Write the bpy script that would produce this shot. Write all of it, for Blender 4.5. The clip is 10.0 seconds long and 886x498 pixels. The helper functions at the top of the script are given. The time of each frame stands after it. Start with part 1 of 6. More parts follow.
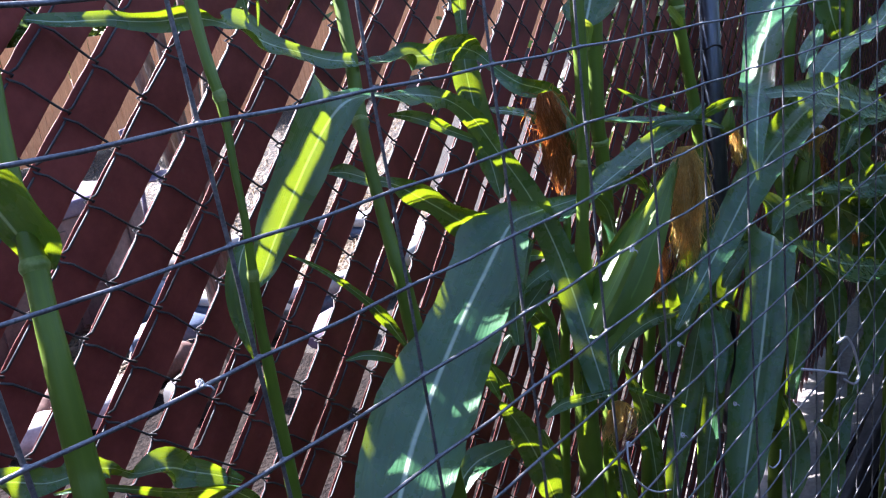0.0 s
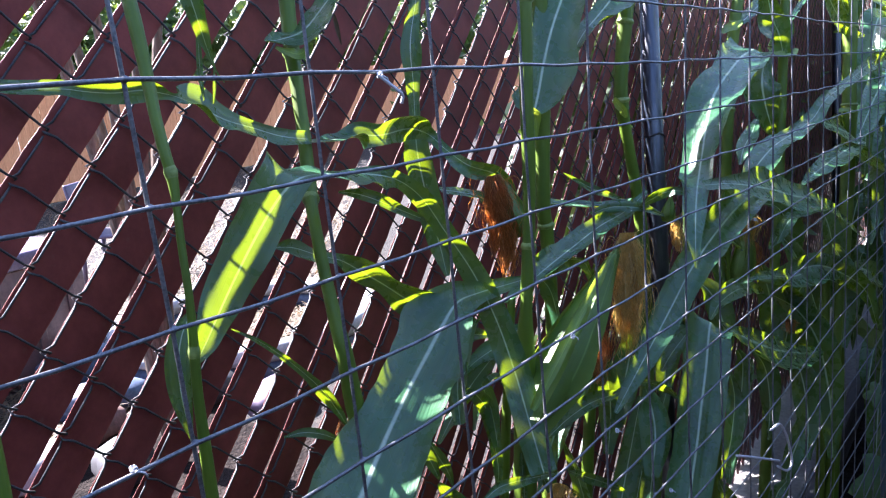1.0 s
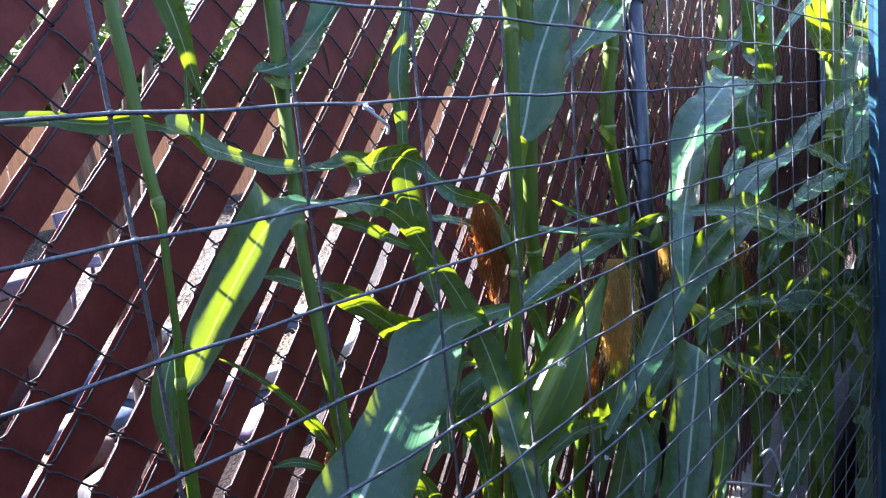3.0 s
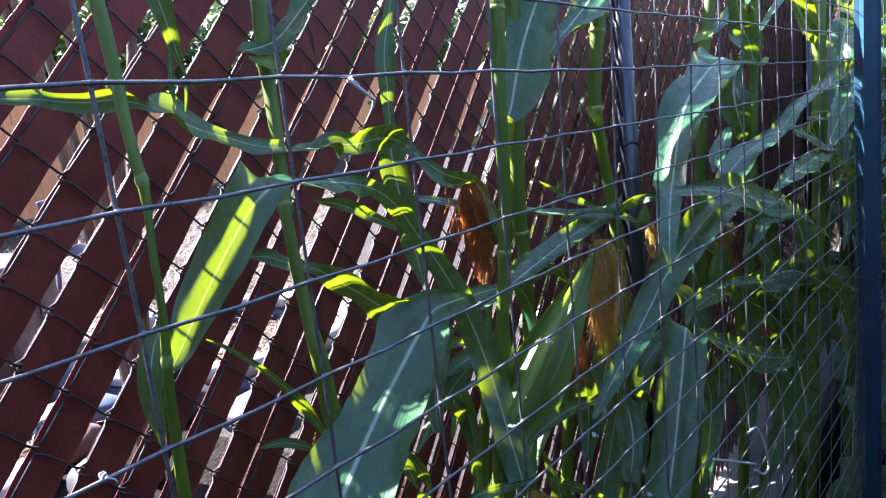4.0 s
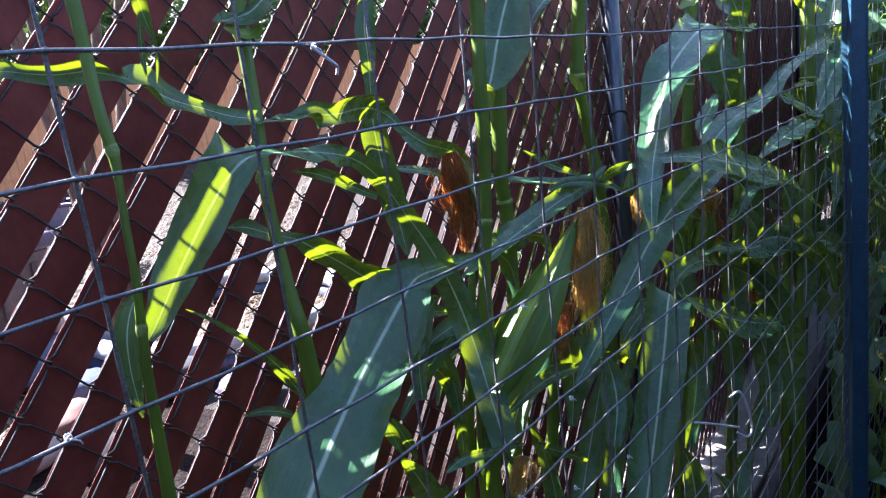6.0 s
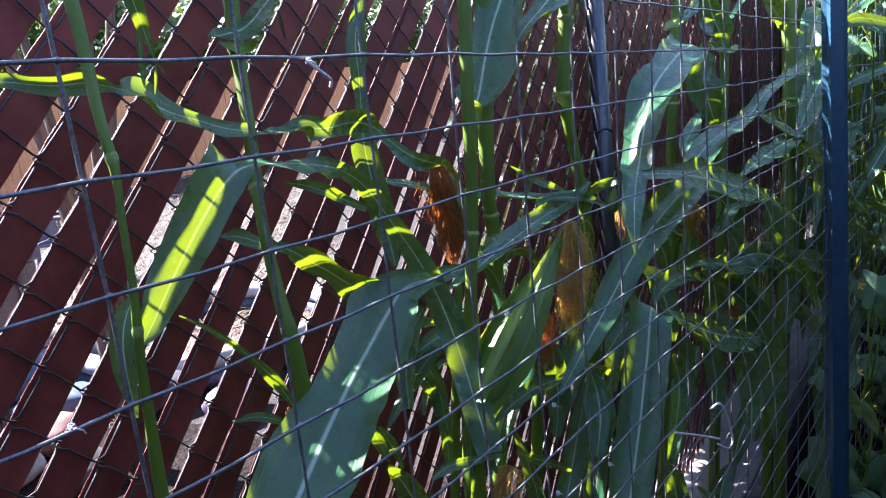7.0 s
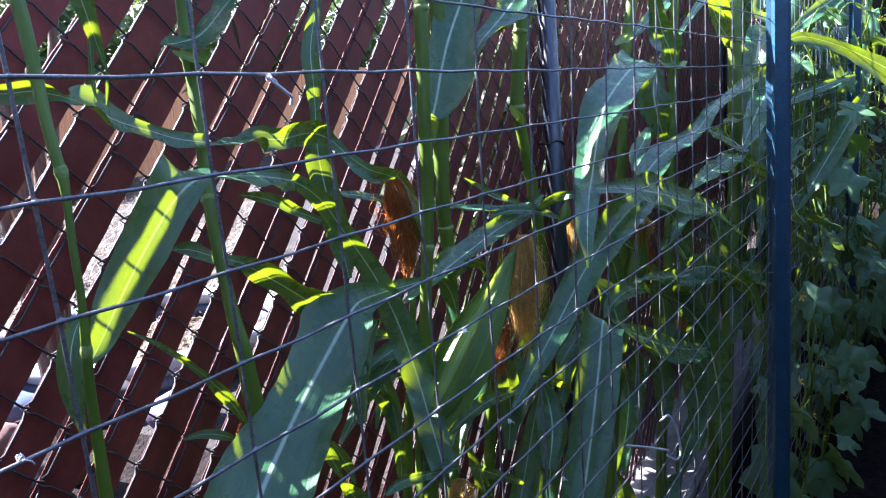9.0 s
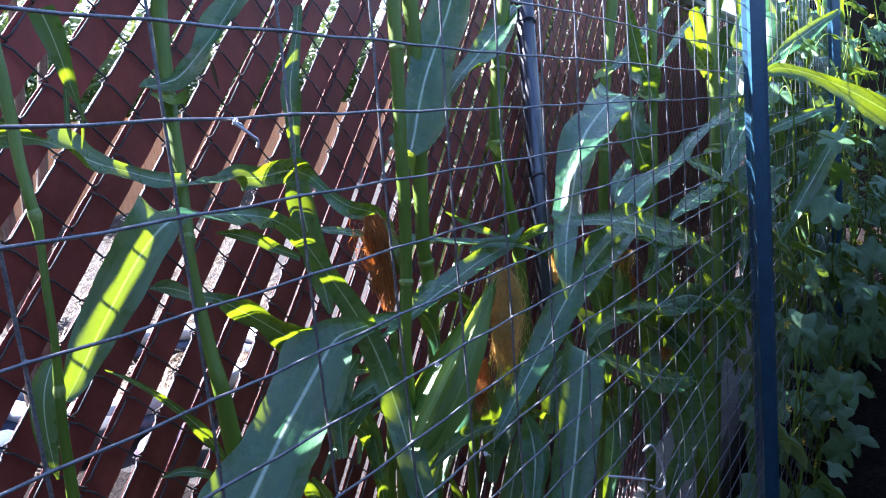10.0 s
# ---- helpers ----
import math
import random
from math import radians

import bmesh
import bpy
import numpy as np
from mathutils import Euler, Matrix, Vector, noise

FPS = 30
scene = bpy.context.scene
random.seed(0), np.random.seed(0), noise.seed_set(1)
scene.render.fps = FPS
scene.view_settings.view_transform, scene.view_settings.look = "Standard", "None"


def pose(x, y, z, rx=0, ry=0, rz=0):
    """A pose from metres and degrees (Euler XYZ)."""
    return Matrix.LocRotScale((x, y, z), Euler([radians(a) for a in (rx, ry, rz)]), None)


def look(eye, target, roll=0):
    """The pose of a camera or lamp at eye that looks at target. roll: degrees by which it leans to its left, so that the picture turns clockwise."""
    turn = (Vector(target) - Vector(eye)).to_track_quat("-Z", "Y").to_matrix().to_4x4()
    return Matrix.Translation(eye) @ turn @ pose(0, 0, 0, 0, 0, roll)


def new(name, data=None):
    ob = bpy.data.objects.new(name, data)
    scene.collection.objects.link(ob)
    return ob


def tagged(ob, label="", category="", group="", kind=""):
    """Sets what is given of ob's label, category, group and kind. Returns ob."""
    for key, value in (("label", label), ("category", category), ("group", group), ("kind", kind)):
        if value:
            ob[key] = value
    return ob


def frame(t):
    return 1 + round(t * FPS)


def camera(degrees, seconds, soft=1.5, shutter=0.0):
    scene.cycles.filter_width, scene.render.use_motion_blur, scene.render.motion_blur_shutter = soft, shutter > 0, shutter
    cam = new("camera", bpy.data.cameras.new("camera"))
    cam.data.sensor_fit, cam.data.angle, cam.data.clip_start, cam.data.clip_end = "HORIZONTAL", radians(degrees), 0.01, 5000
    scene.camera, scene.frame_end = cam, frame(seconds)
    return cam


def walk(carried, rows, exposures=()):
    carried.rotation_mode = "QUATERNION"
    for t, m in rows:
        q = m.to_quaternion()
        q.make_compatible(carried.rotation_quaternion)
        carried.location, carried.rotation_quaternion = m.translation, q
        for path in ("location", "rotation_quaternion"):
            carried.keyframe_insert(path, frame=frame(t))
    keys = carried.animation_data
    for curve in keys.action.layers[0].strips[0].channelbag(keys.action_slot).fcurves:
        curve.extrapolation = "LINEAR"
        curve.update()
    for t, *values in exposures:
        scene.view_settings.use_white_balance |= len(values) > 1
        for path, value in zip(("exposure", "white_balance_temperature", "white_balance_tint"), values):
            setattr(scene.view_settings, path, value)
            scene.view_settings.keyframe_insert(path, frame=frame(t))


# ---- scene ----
cam = camera(55.91, 10.0, soft=1.2)
PATH = [
    (0.0, pose(-0.3989, -0.2894, 1.4373, 73.781, 8.376, -51.170)),
    (0.5, pose(-0.4037, -0.2822, 1.4436, 76.128, 7.142, -52.289)),
    (1.0, pose(-0.4015, -0.2941, 1.4484, 78.144, 5.454, -54.228)),
    (1.5, pose(-0.4024, -0.2969, 1.4513, 79.490, 4.918, -55.194)),
    (2.0, pose(-0.3980, -0.3004, 1.4534, 80.184, 4.710, -55.521)),
    (2.5, pose(-0.3992, -0.3013, 1.4541, 80.606, 5.385, -55.587)),
    (2.7, pose(-0.4019, -0.2998, 1.4512, 80.416, 5.597, -55.175)),
    (3.8, pose(-0.4007, -0.2964, 1.4494, 78.460, 5.588, -55.339)),
    (4.0, pose(-0.4014, -0.2978, 1.4435, 78.851, 5.859, -55.779)),
    (4.5, pose(-0.3977, -0.2930, 1.4380, 78.017, 6.202, -56.646)),
    (5.0, pose(-0.4025, -0.2868, 1.4370, 77.083, 5.436, -54.524)),
    (5.5, pose(-0.3985, -0.3086, 1.4347, 77.123, 6.426, -55.759)),
    (5.7, pose(-0.3969, -0.3119, 1.4385, 76.905, 6.555, -56.139)),
    (6.8, pose(-0.4106, -0.3255, 1.4385, 77.473, 6.558, -56.330)),
    (7.0, pose(-0.4156, -0.3275, 1.4366, 78.071, 5.920, -56.877)),
    (7.5, pose(-0.4139, -0.3296, 1.4361, 77.940, 4.587, -58.131)),
    (8.0, pose(-0.4127, -0.3219, 1.4338, 77.439, 4.898, -59.373)),
    (8.5, pose(-0.4145, -0.3151, 1.4383, 77.633, 4.837, -59.515)),
    (9.0, pose(-0.4144, -0.3190, 1.4446, 78.186, 4.744, -60.238)),
    (9.5, pose(-0.4170, -0.3307, 1.4489, 79.899, 4.651, -60.232)),
    (10.0, pose(-0.4156, -0.3401, 1.4485, 80.284, 5.443, -60.847)),
]
walk(cam, PATH, [(0.0, 3.37, 5800, 25), (0.6, 3.47, 5800, 25), (1.5, 3.67, 5800, 25), (2.8, 3.67, 5800, 25), (4.5, 3.39, 5800, 25), (5.5, 3.39, 5800, 25), (8.0, 3.42, 5720, 25), (10.0, 3.57, 5560, 25)])

# ---- light ----
SUN_DIR = Vector((-0.06, 1.0, 0.95)).normalized()      # towards the sun: beyond the slatted fence
world = bpy.data.worlds.new("sky")
scene.world = world
world.use_nodes = True
wn = world.node_tree.nodes
sky = wn.new("ShaderNodeTexSky")
sky.sky_type, sky.sun_disc = "NISHITA", False
sky.sun_elevation = math.asin(SUN_DIR.z)
sky.sun_rotation = math.atan2(SUN_DIR.x, SUN_DIR.y)
wn["Background"].inputs[1].default_value = 0.047
world.node_tree.links.new(sky.outputs[0], wn["Background"].inputs[0])
sun = new("sun", bpy.data.lights.new("sun", "SUN"))
sun.data.energy, sun.data.angle, sun.data.color = 5.0, radians(0.53), (1.0, 0.95, 0.86)
sun.matrix_world = look((0, 0, 0), -SUN_DIR)


# ---- materials ----
def material(name):
    m = bpy.data.materials.new(name)
    m.use_nodes = True
    nt = m.node_tree
    return m, nt, nt.nodes["Principled BSDF"]


def node(nt, kind, **inputs):
    n = nt.nodes.new(kind)
    for k, v in inputs.items():
        s = n.inputs[k.replace("_", " ")]
        if hasattr(v, "is_output"):
            nt.links.new(v, s)
        else:
            s.default_value = v
    return n


def noise_tex(nt, scale, detail=4, coord="Object", stretch=(1, 1, 1), rough=0.55):
    co = nt.nodes.new("ShaderNodeTexCoord")
    mp = node(nt, "ShaderNodeMapping", Vector=co.outputs[coord], Scale=stretch)
    return node(nt, "ShaderNodeTexNoise", Vector=mp.outputs[0], Scale=scale, Detail=detail, Roughness=rough)


def ramp(nt, fac, stops):
    r = nt.nodes.new("ShaderNodeValToRGB")
    nt.links.new(fac, r.inputs[0])
    while len(r.color_ramp.elements) < len(stops):
        r.color_ramp.elements.new(0.5)
    for el, (pos, col) in zip(r.color_ramp.elements, stops):
        el.position, el.color = pos, (*col, 1)
    return r.outputs[0]


def mix(nt, fac, a, b, blend="MIX"):
    n = nt.nodes.new("ShaderNodeMix")
    n.data_type, n.blend_type = "RGBA", blend
    for s, v in ((n.inputs[0], fac), (n.inputs[6], a), (n.inputs[7], b)):
        if hasattr(v, "is_output"):
            nt.links.new(v, s)
        else:
            s.default_value = v if isinstance(v, float) else (*v, 1)
    return n.outputs[2]


def bump(nt, shader, height, strength, distance=0.002):
    b = node(nt, "ShaderNodeBump", Height=height, Strength=strength, Distance=distance)
    nt.links.new(b.outputs[0], shader.inputs["Normal"])


def plain(name, stops, scale, rough=0.6, metal=0.0, relief=0.3, distance=0.002, fine=8.0, stretch=(1, 1, 1), coat=0.0):
    """Two scales of noise over a ramp of colours, with fine relief."""
    m, nt, sh = material(name)
    big = noise_tex(nt, scale, 5, stretch=stretch)
    small = noise_tex(nt, scale * fine, 5, stretch=stretch)
    fac = node(nt, "ShaderNodeMath", Value=big.outputs[0])
    fac.operation = "ADD"
    half = node(nt, "ShaderNodeMath", Value=small.outputs[0])
    half.operation = "SUBTRACT"
    half.inputs[1].default_value = 0.5
    nt.links.new(half.outputs[0], fac.inputs[1])
    nt.links.new(ramp(nt, fac.outputs[0], stops), sh.inputs["Base Color"])
    sh.inputs["Roughness"].default_value, sh.inputs["Metallic"].default_value = rough, metal
    sh.inputs["Coat Weight"].default_value = coat
    bump(nt, sh, small.outputs[0], relief, distance)
    return m


def leaf_material(name, dark, light, rib, glow, rough=0.34, thin=0.42, vein=46.0, gloss=0.75):
    """A blade: parallel veins along it, a pale midrib, sun shining through it. UV: x across, y along in metres."""
    m, nt, sh = material(name)
    co = nt.nodes.new("ShaderNodeTexCoord")
    sep = node(nt, "ShaderNodeSeparateXYZ", Vector=co.outputs["UV"])
    blotch = noise_tex(nt, 14.0, 5)
    streak = noise_tex(nt, 1.0, 3, coord="UV", stretch=(vein, 3.0, 1.0))
    base = ramp(nt, blotch.outputs[0], [(0.3, dark), (0.7, light)])
    base = mix(nt, 0.35, base, ramp(nt, streak.outputs[0], [(0.3, dark), (0.72, light)]))
    off = node(nt, "ShaderNodeMath", Value=sep.outputs[0])
    off.operation = "SUBTRACT"
    off.inputs[1].default_value = 0.5
    ab = node(nt, "ShaderNodeMath", Value=off.outputs[0])
    ab.operation = "ABSOLUTE"
    ribf = node(nt, "ShaderNodeMapRange", Value=ab.outputs[0])
    for k, v in (("From Min", 0.012), ("From Max", 0.034), ("To Min", 0.95), ("To Max", 0.0)):
        ribf.inputs[k].default_value = v
    base = mix(nt, ribf.outputs[0], base, rib)
    nt.links.new(base, sh.inputs["Base Color"])
    spots = noise_tex(nt, 60.0, 3)
    rg = node(nt, "ShaderNodeMapRange", Value=spots.outputs[0])
    for k, v in (("From Min", 0.3), ("From Max", 0.75), ("To Min", rough - 0.05), ("To Max", rough + 0.16)):
        rg.inputs[k].default_value = v
    nt.links.new(rg.outputs[0], sh.inputs["Roughness"])
    sh.inputs["Specular IOR Level"].default_value = gloss
    sh.inputs["Coat Weight"].default_value, sh.inputs["Coat Roughness"].default_value, sh.inputs["Coat IOR"].default_value = 0.22 * (gloss > 0.9), 0.16, 1.5
    band = noise_tex(nt, 1.0, 2, coord="UV", stretch=(vein * 0.2, 2.0, 1.0))
    fine = node(nt, "ShaderNodeBump", Height=streak.outputs[0], Strength=0.5, Distance=0.001)
    broad = node(nt, "ShaderNodeBump", Height=band.outputs[0], Strength=0.22, Distance=0.004, Normal=fine.outputs[0])
    nt.links.new(broad.outputs[0], sh.inputs["Normal"])
    tl = node(nt, "ShaderNodeBsdfTranslucent")
    nt.links.new(mix(nt, ribf.outputs[0], mix(nt, streak.outputs[0], glow, tuple(c * 0.72 for c in glow)), tuple(min(1, c * 1.25) for c in glow)), tl.inputs[0])
    ms = node(nt, "ShaderNodeMixShader", Fac=thin)
    nt.links.new(sh.outputs[0], ms.inputs[1])
    nt.links.new(tl.outputs[0], ms.inputs[2])
    nt.links.new(ms.outputs[0], nt.nodes["Material Output"].inputs[0])
    return m


def thread_material(name, stops, glow):
    """Fine dry threads: each its own shade, with the sun shining through them."""
    m, nt, sh = material(name)
    geo = nt.nodes.new("ShaderNodeNewGeometry")
    clump = noise_tex(nt, 120.0, 3)
    shade = node(nt, "ShaderNodeMapRange", Value=clump.outputs[0])
    for k, v in (("From Min", 0.3), ("From Max", 0.7), ("To Min", 0.65), ("To Max", 1.3)):
        shade.inputs[k].default_value = v
    col = ramp(nt, geo.outputs["Random Per Island"], stops)
    grey = nt.nodes.new("ShaderNodeCombineColor")
    for k in range(3):
        nt.links.new(shade.outputs[0], grey.inputs[k])
    col = mix(nt, 1.0, col, grey.outputs[0], "MULTIPLY")
    nt.links.new(col, sh.inputs["Base Color"])
    sh.inputs["Roughness"].default_value, sh.inputs["Specular IOR Level"].default_value = 0.4, 0.6
    tl = node(nt, "ShaderNodeBsdfTranslucent")
    nt.links.new(mix(nt, 0.5, col, glow), tl.inputs[0])
    ms = node(nt, "ShaderNodeMixShader", Fac=0.6)
    nt.links.new(sh.outputs[0], ms.inputs[1])
    nt.links.new(tl.outputs[0], ms.inputs[2])
    nt.links.new(ms.outputs[0], nt.nodes["Material Output"].inputs[0])
    return m


def slat_material():
    m, nt, sh = material("brown_slat_plastic")
    info = nt.nodes.new("ShaderNodeObjectInfo")
    cloud = noise_tex(nt, 13.0, 7, stretch=(1, 1, 1), rough=0.68)
    grain = noise_tex(nt, 55.0, 4, stretch=(1, 1, 1))
    col = ramp(nt, cloud.outputs[0], [(0.30, (0.076, 0.0128, 0.0106)), (0.70, (0.310, 0.071, 0.058))])
    col = mix(nt, 0.3, col, ramp(nt, info.outputs["Random"], [(0.0, (0.085, 0.0135, 0.0110)), (1.0, (0.225, 0.043, 0.035))]))
    dust = ramp(nt, grain.outputs[0], [(0.62, (0, 0, 0)), (0.8, (1, 1, 1))])
    dustf = node(nt, "ShaderNodeMath", Value=dust)
    dustf.operation = "MULTIPLY"
    dustf.inputs[1].default_value = 0.3
    col = mix(nt, dustf.outputs[0], col, (0.20, 0.12, 0.10))
    nt.links.new(col, sh.inputs["Base Color"])
    rg = node(nt, "ShaderNodeMapRange", Value=cloud.outputs[0])
    for k, v in (("From Min", 0.3), ("From Max", 0.7), ("To Min", 0.42), ("To Max", 0.66)):
        rg.inputs[k].default_value = v
    nt.links.new(rg.outputs[0], sh.inputs["Roughness"])
    sh.inputs["Specular IOR Level"].default_value = 0.7
    nt.links.new(mix(nt, 0.5, col, (1.0, 0.66, 0.58)), sh.inputs["Specular Tint"])
    bump(nt, sh, cloud.outputs[0], 0.25, 0.003)
    return m


SLAT = slat_material()
GALV = plain("galvanised_wire", [(0.3, (0.12, 0.125, 0.132)), (0.7, (0.25, 0.257, 0.268))], 90, 0.42, 0.6, 0.5, 0.0004)
CHAIN = plain("weathered_chain_wire", [(0.3, (0.030, 0.029, 0.029)), (0.7, (0.070, 0.068, 0.067))], 80, 0.55, 0.3, 0.5, 0.0004)
PIPE = plain("galvanised_pipe", [(0.3, (0.07, 0.076, 0.088)), (0.75, (0.13, 0.14, 0.155))], 12, 0.33, 0.85, 0.3, 0.0006, stretch=(1, 1, 0.2))
PAINT = plain("blue_green_post_paint", [(0.25, (0.010, 0.048, 0.085)), (0.75, (0.022, 0.088, 0.145))], 25, 0.38, 0.0, 0.4, 0.0006, coat=0.35)
PAINT.node_tree.nodes["Principled BSDF"].inputs["Coat Roughness"].default_value = 0.42
STALK = leaf_material("corn_stalk_skin", (0.060, 0.115, 0.009), (0.150, 0.235, 0.022), (0.105, 0.18, 0.022), (0.25, 0.42, 0.03), 0.42, 0.14, 30.0, 0.4)
NODE = plain("pale_stalk_ring", [(0.3, (0.13, 0.20, 0.03)), (0.7, (0.24, 0.32, 0.08))], 40, 0.5, 0.0, 0.4, 0.0006)
LEAF = leaf_material("corn_blade", (0.015, 0.062, 0.022), (0.048, 0.152, 0.062), (0.42, 0.54, 0.40), (0.56, 0.80, 0.003), 0.25, 0.14, 46.0, 0.62)
HUSK = leaf_material("corn_husk", (0.065, 0.145, 0.014), (0.15, 0.27, 0.04), (0.16, 0.28, 0.05), (0.66, 0.82, 0.05), 0.4, 0.22, 34.0)
SILK = thread_material("brown_corn_silk", [(0.0, (0.20, 0.065, 0.018)), (0.4, (0.50, 0.20, 0.05)), (0.75, (0.75, 0.40, 0.12)), (1.0, (0.9, 0.65, 0.28))], (1.0, 0.50, 0.12))
SILKY = thread_material("yellow_corn_silk", [(0.0, (0.52, 0.30, 0.07)), (0.5, (0.84, 0.62, 0.20)), (0.85, (0.88, 0.74, 0.34)), (1.0, (0.92, 0.85, 0.52))], (1.0, 0.80, 0.30))
VINE = leaf_material("vine_leaf", (0.028, 0.090, 0.034), (0.080, 0.185, 0.068), (0.18, 0.28, 0.12), (0.45, 0.70, 0.05), 0.5, 0.14, 9.0)
PETAL = plain("yellow_petal", [(0.3, (0.65, 0.42, 0.03)), (0.7, (0.8, 0.6, 0.06))], 60, 0.6)
STRING = plain("white_string", [(0.3, (0.55, 0.56, 0.58)), (0.7, (0.75, 0.75, 0.76))], 200, 0.8)
# soil blackened in its colour: stands in for shade, holds down bounced sun
SHADE_SOIL = plain("shade_darkened_soil", [(0.25, (0.006, 0.005, 0.005)), (0.75, (0.026, 0.020, 0.017))], 7, 0.9, 0.0, 0.9, 0.03)
# far darker than straw: the yard's weaker light is put into this colour
DIMMED_STRAW = plain("dimmed_straw_ground", [(0.32, (0.006, 0.005, 0.004)), (0.52, (0.010, 0.0072, 0.0045)), (0.74, (0.032, 0.022, 0.013))], 11, 0.9, 0.0, 0.9, 0.03, 7)
DRY = leaf_material("dry_grass_stem", (0.035, 0.023, 0.010), (0.17, 0.115, 0.058), (0.12, 0.08, 0.04), (0.26, 0.17, 0.075), 0.6, 0.15, 4.0)
# near black, so the added blocking walls throw back almost no sunlight
BLOCKER = plain("light_blocker_black", [(0.25, (0.003, 0.003, 0.003)), (0.75, (0.006, 0.006, 0.006))], 4, 0.8, 0.0, 0.5, 0.004, 8, stretch=(4, 4, 0.3))
for dull in (BLOCKER, SHADE_SOIL):
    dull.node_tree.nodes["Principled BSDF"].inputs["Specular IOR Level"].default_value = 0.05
LAWN = plain("low_bounce_lawn", [(0.25, (0.018, 0.028, 0.012)), (0.75, (0.045, 0.062, 0.026))], 5, 0.9, 0.0, 0.8, 0.03, 12)
SLAB = plain("pale_concrete", [(0.25, (0.16, 0.145, 0.13)), (0.75, (0.27, 0.25, 0.23))], 5, 0.85, 0.0, 0.5, 0.004, 14)
BOARD = plain("weathered_board", [(0.25, (0.045, 0.042, 0.042)), (0.75, (0.11, 0.10, 0.095))], 5, 0.8, 0.0, 0.6, 0.004, 8, stretch=(0.25, 1, 3))
CEDAR = plain("orange_cedar", [(0.25, (0.58, 0.21, 0.080)), (0.75, (0.82, 0.36, 0.15))], 4, 0.75, 0.0, 0.5, 0.004, 8, stretch=(4, 4, 0.3))
PURPLE = plain("lavender_plastic", [(0.3, (0.070, 0.048, 0.086)), (0.7, (0.11, 0.082, 0.132))], 8, 0.5)
REDWOOD = plain("reddish_plank", [(0.3, (0.060, 0.022, 0.012)), (0.7, (0.115, 0.048, 0.028))], 5, 0.8, 0.0, 0.6, 0.004, 8, stretch=(0.25, 1, 3))
SALMON = plain("salmon_fabric", [(0.3, (0.075, 0.032, 0.023)), (0.7, (0.13, 0.060, 0.046))], 9, 0.8)
MAUVE = plain("mauve_brown_resin", [(0.3, (0.085, 0.050, 0.050)), (0.7, (0.13, 0.080, 0.078))], 5, 0.55)
BLUE = plain("blue_plastic", [(0.3, (0.030, 0.044, 0.080)), (0.7, (0.060, 0.082, 0.130))], 8, 0.45)
WHITE = plain("white_plastic", [(0.3, (0.26, 0.27, 0.29)), (0.7, (0.36, 0.37, 0.39))], 8, 0.5)
BLACK = plain("black_rubber", [(0.3, (0.012, 0.012, 0.014)), (0.7, (0.035, 0.034, 0.036))], 14, 0.6)
BARK = plain("grey_bark", [(0.3, (0.07, 0.05, 0.035)), (0.7, (0.16, 0.12, 0.09))], 10, 0.9, 0.0, 0.8, 0.01, stretch=(1, 1, 0.2))
BUSH = leaf_material("shrub_leaf", (0.028, 0.065, 0.014), (0.056, 0.11, 0.026), (0.08, 0.13, 0.04), (0.28, 0.42, 0.035), 0.45, 0.35, 6.0)


# ---- mesh tools ----
def finish(name, bm, mat, parent=None, label="", smooth=True):
    me = bpy.data.meshes.new(name)
    bm.to_mesh(me)
    bm.free()
    me.materials.append(mat)
    if smooth:
        me.polygons.foreach_set("use_smooth", [True] * len(me.polygons))
    ob = new(name, me)
    if parent is not None:
        ob.parent = parent
    return tagged(ob, label)


part = finish


def thing(name, label, category, at=(0, 0, 0), turn=0.0, group="", kind=""):
    ob = new(name)
    ob.empty_display_size = 0.05
    ob.matrix_basis = pose(*at, 0, 0, turn)
    return tagged(ob, label, category, group, kind)


def spline(ctrl, n):
    """Points along a smooth curve through the control points (tuples of any length)."""
    c = np.array(ctrl, float)
    if len(c) == 2:
        c = np.array([c[0], (c[0] + c[1]) / 2, c[1]])
    e = np.vstack([2 * c[0] - c[1], c, 2 * c[-1] - c[-2]])
    out = []
    for i in range(n + 1):
        s = i / n * (len(c) - 1)
        k = min(int(s), len(c) - 2)
        u = s - k
        a, b, d, f = e[k:k + 4]
        out.append(0.5 * (2 * b + (d - a) * u + (2 * a - 5 * b + 4 * d - f) * u * u + (3 * b - a - 3 * d + f) * u ** 3))
    return np.array(out)


def tube(bm, pts, radii, sides=6, caps=True):
    pts = [Vector(q[:3]) for q in pts]
    uv = bm.loops.layers.uv.verify()
    rings, ref, run = [], None, 0.0
    runs = []
    for i, q in enumerate(pts):
        tan = (pts[min(i + 1, len(pts) - 1)] - pts[max(i - 1, 0)]).normalized()
        if ref is None:
            ref = tan.orthogonal().normalized()
        ref = (ref - tan * ref.dot(tan)).normalized()
        other = tan.cross(ref)
        r = radii[i] if hasattr(radii, "__len__") else radii
        rings.append([bm.verts.new(q + (ref * math.cos(2 * math.pi * k / sides) + other * math.sin(2 * math.pi * k / sides)) * r) for k in range(sides)])
        run += (q - pts[i - 1]).length if i else 0.0
        runs.append(run)
    for i in range(len(rings) - 1):
        for k in range(sides):
            f = bm.faces.new((rings[i][k], rings[i][(k + 1) % sides], rings[i + 1][(k + 1) % sides], rings[i + 1][k]))
            for lp, (a, b) in zip(f.loops, ((k, i), (k + 1, i), (k + 1, i + 1), (k, i + 1))):
                lp[uv].uv = (a / sides * 0.45, runs[b])
    if caps:
        bm.faces.new(rings[0][::-1])
        bm.faces.new(rings[-1])


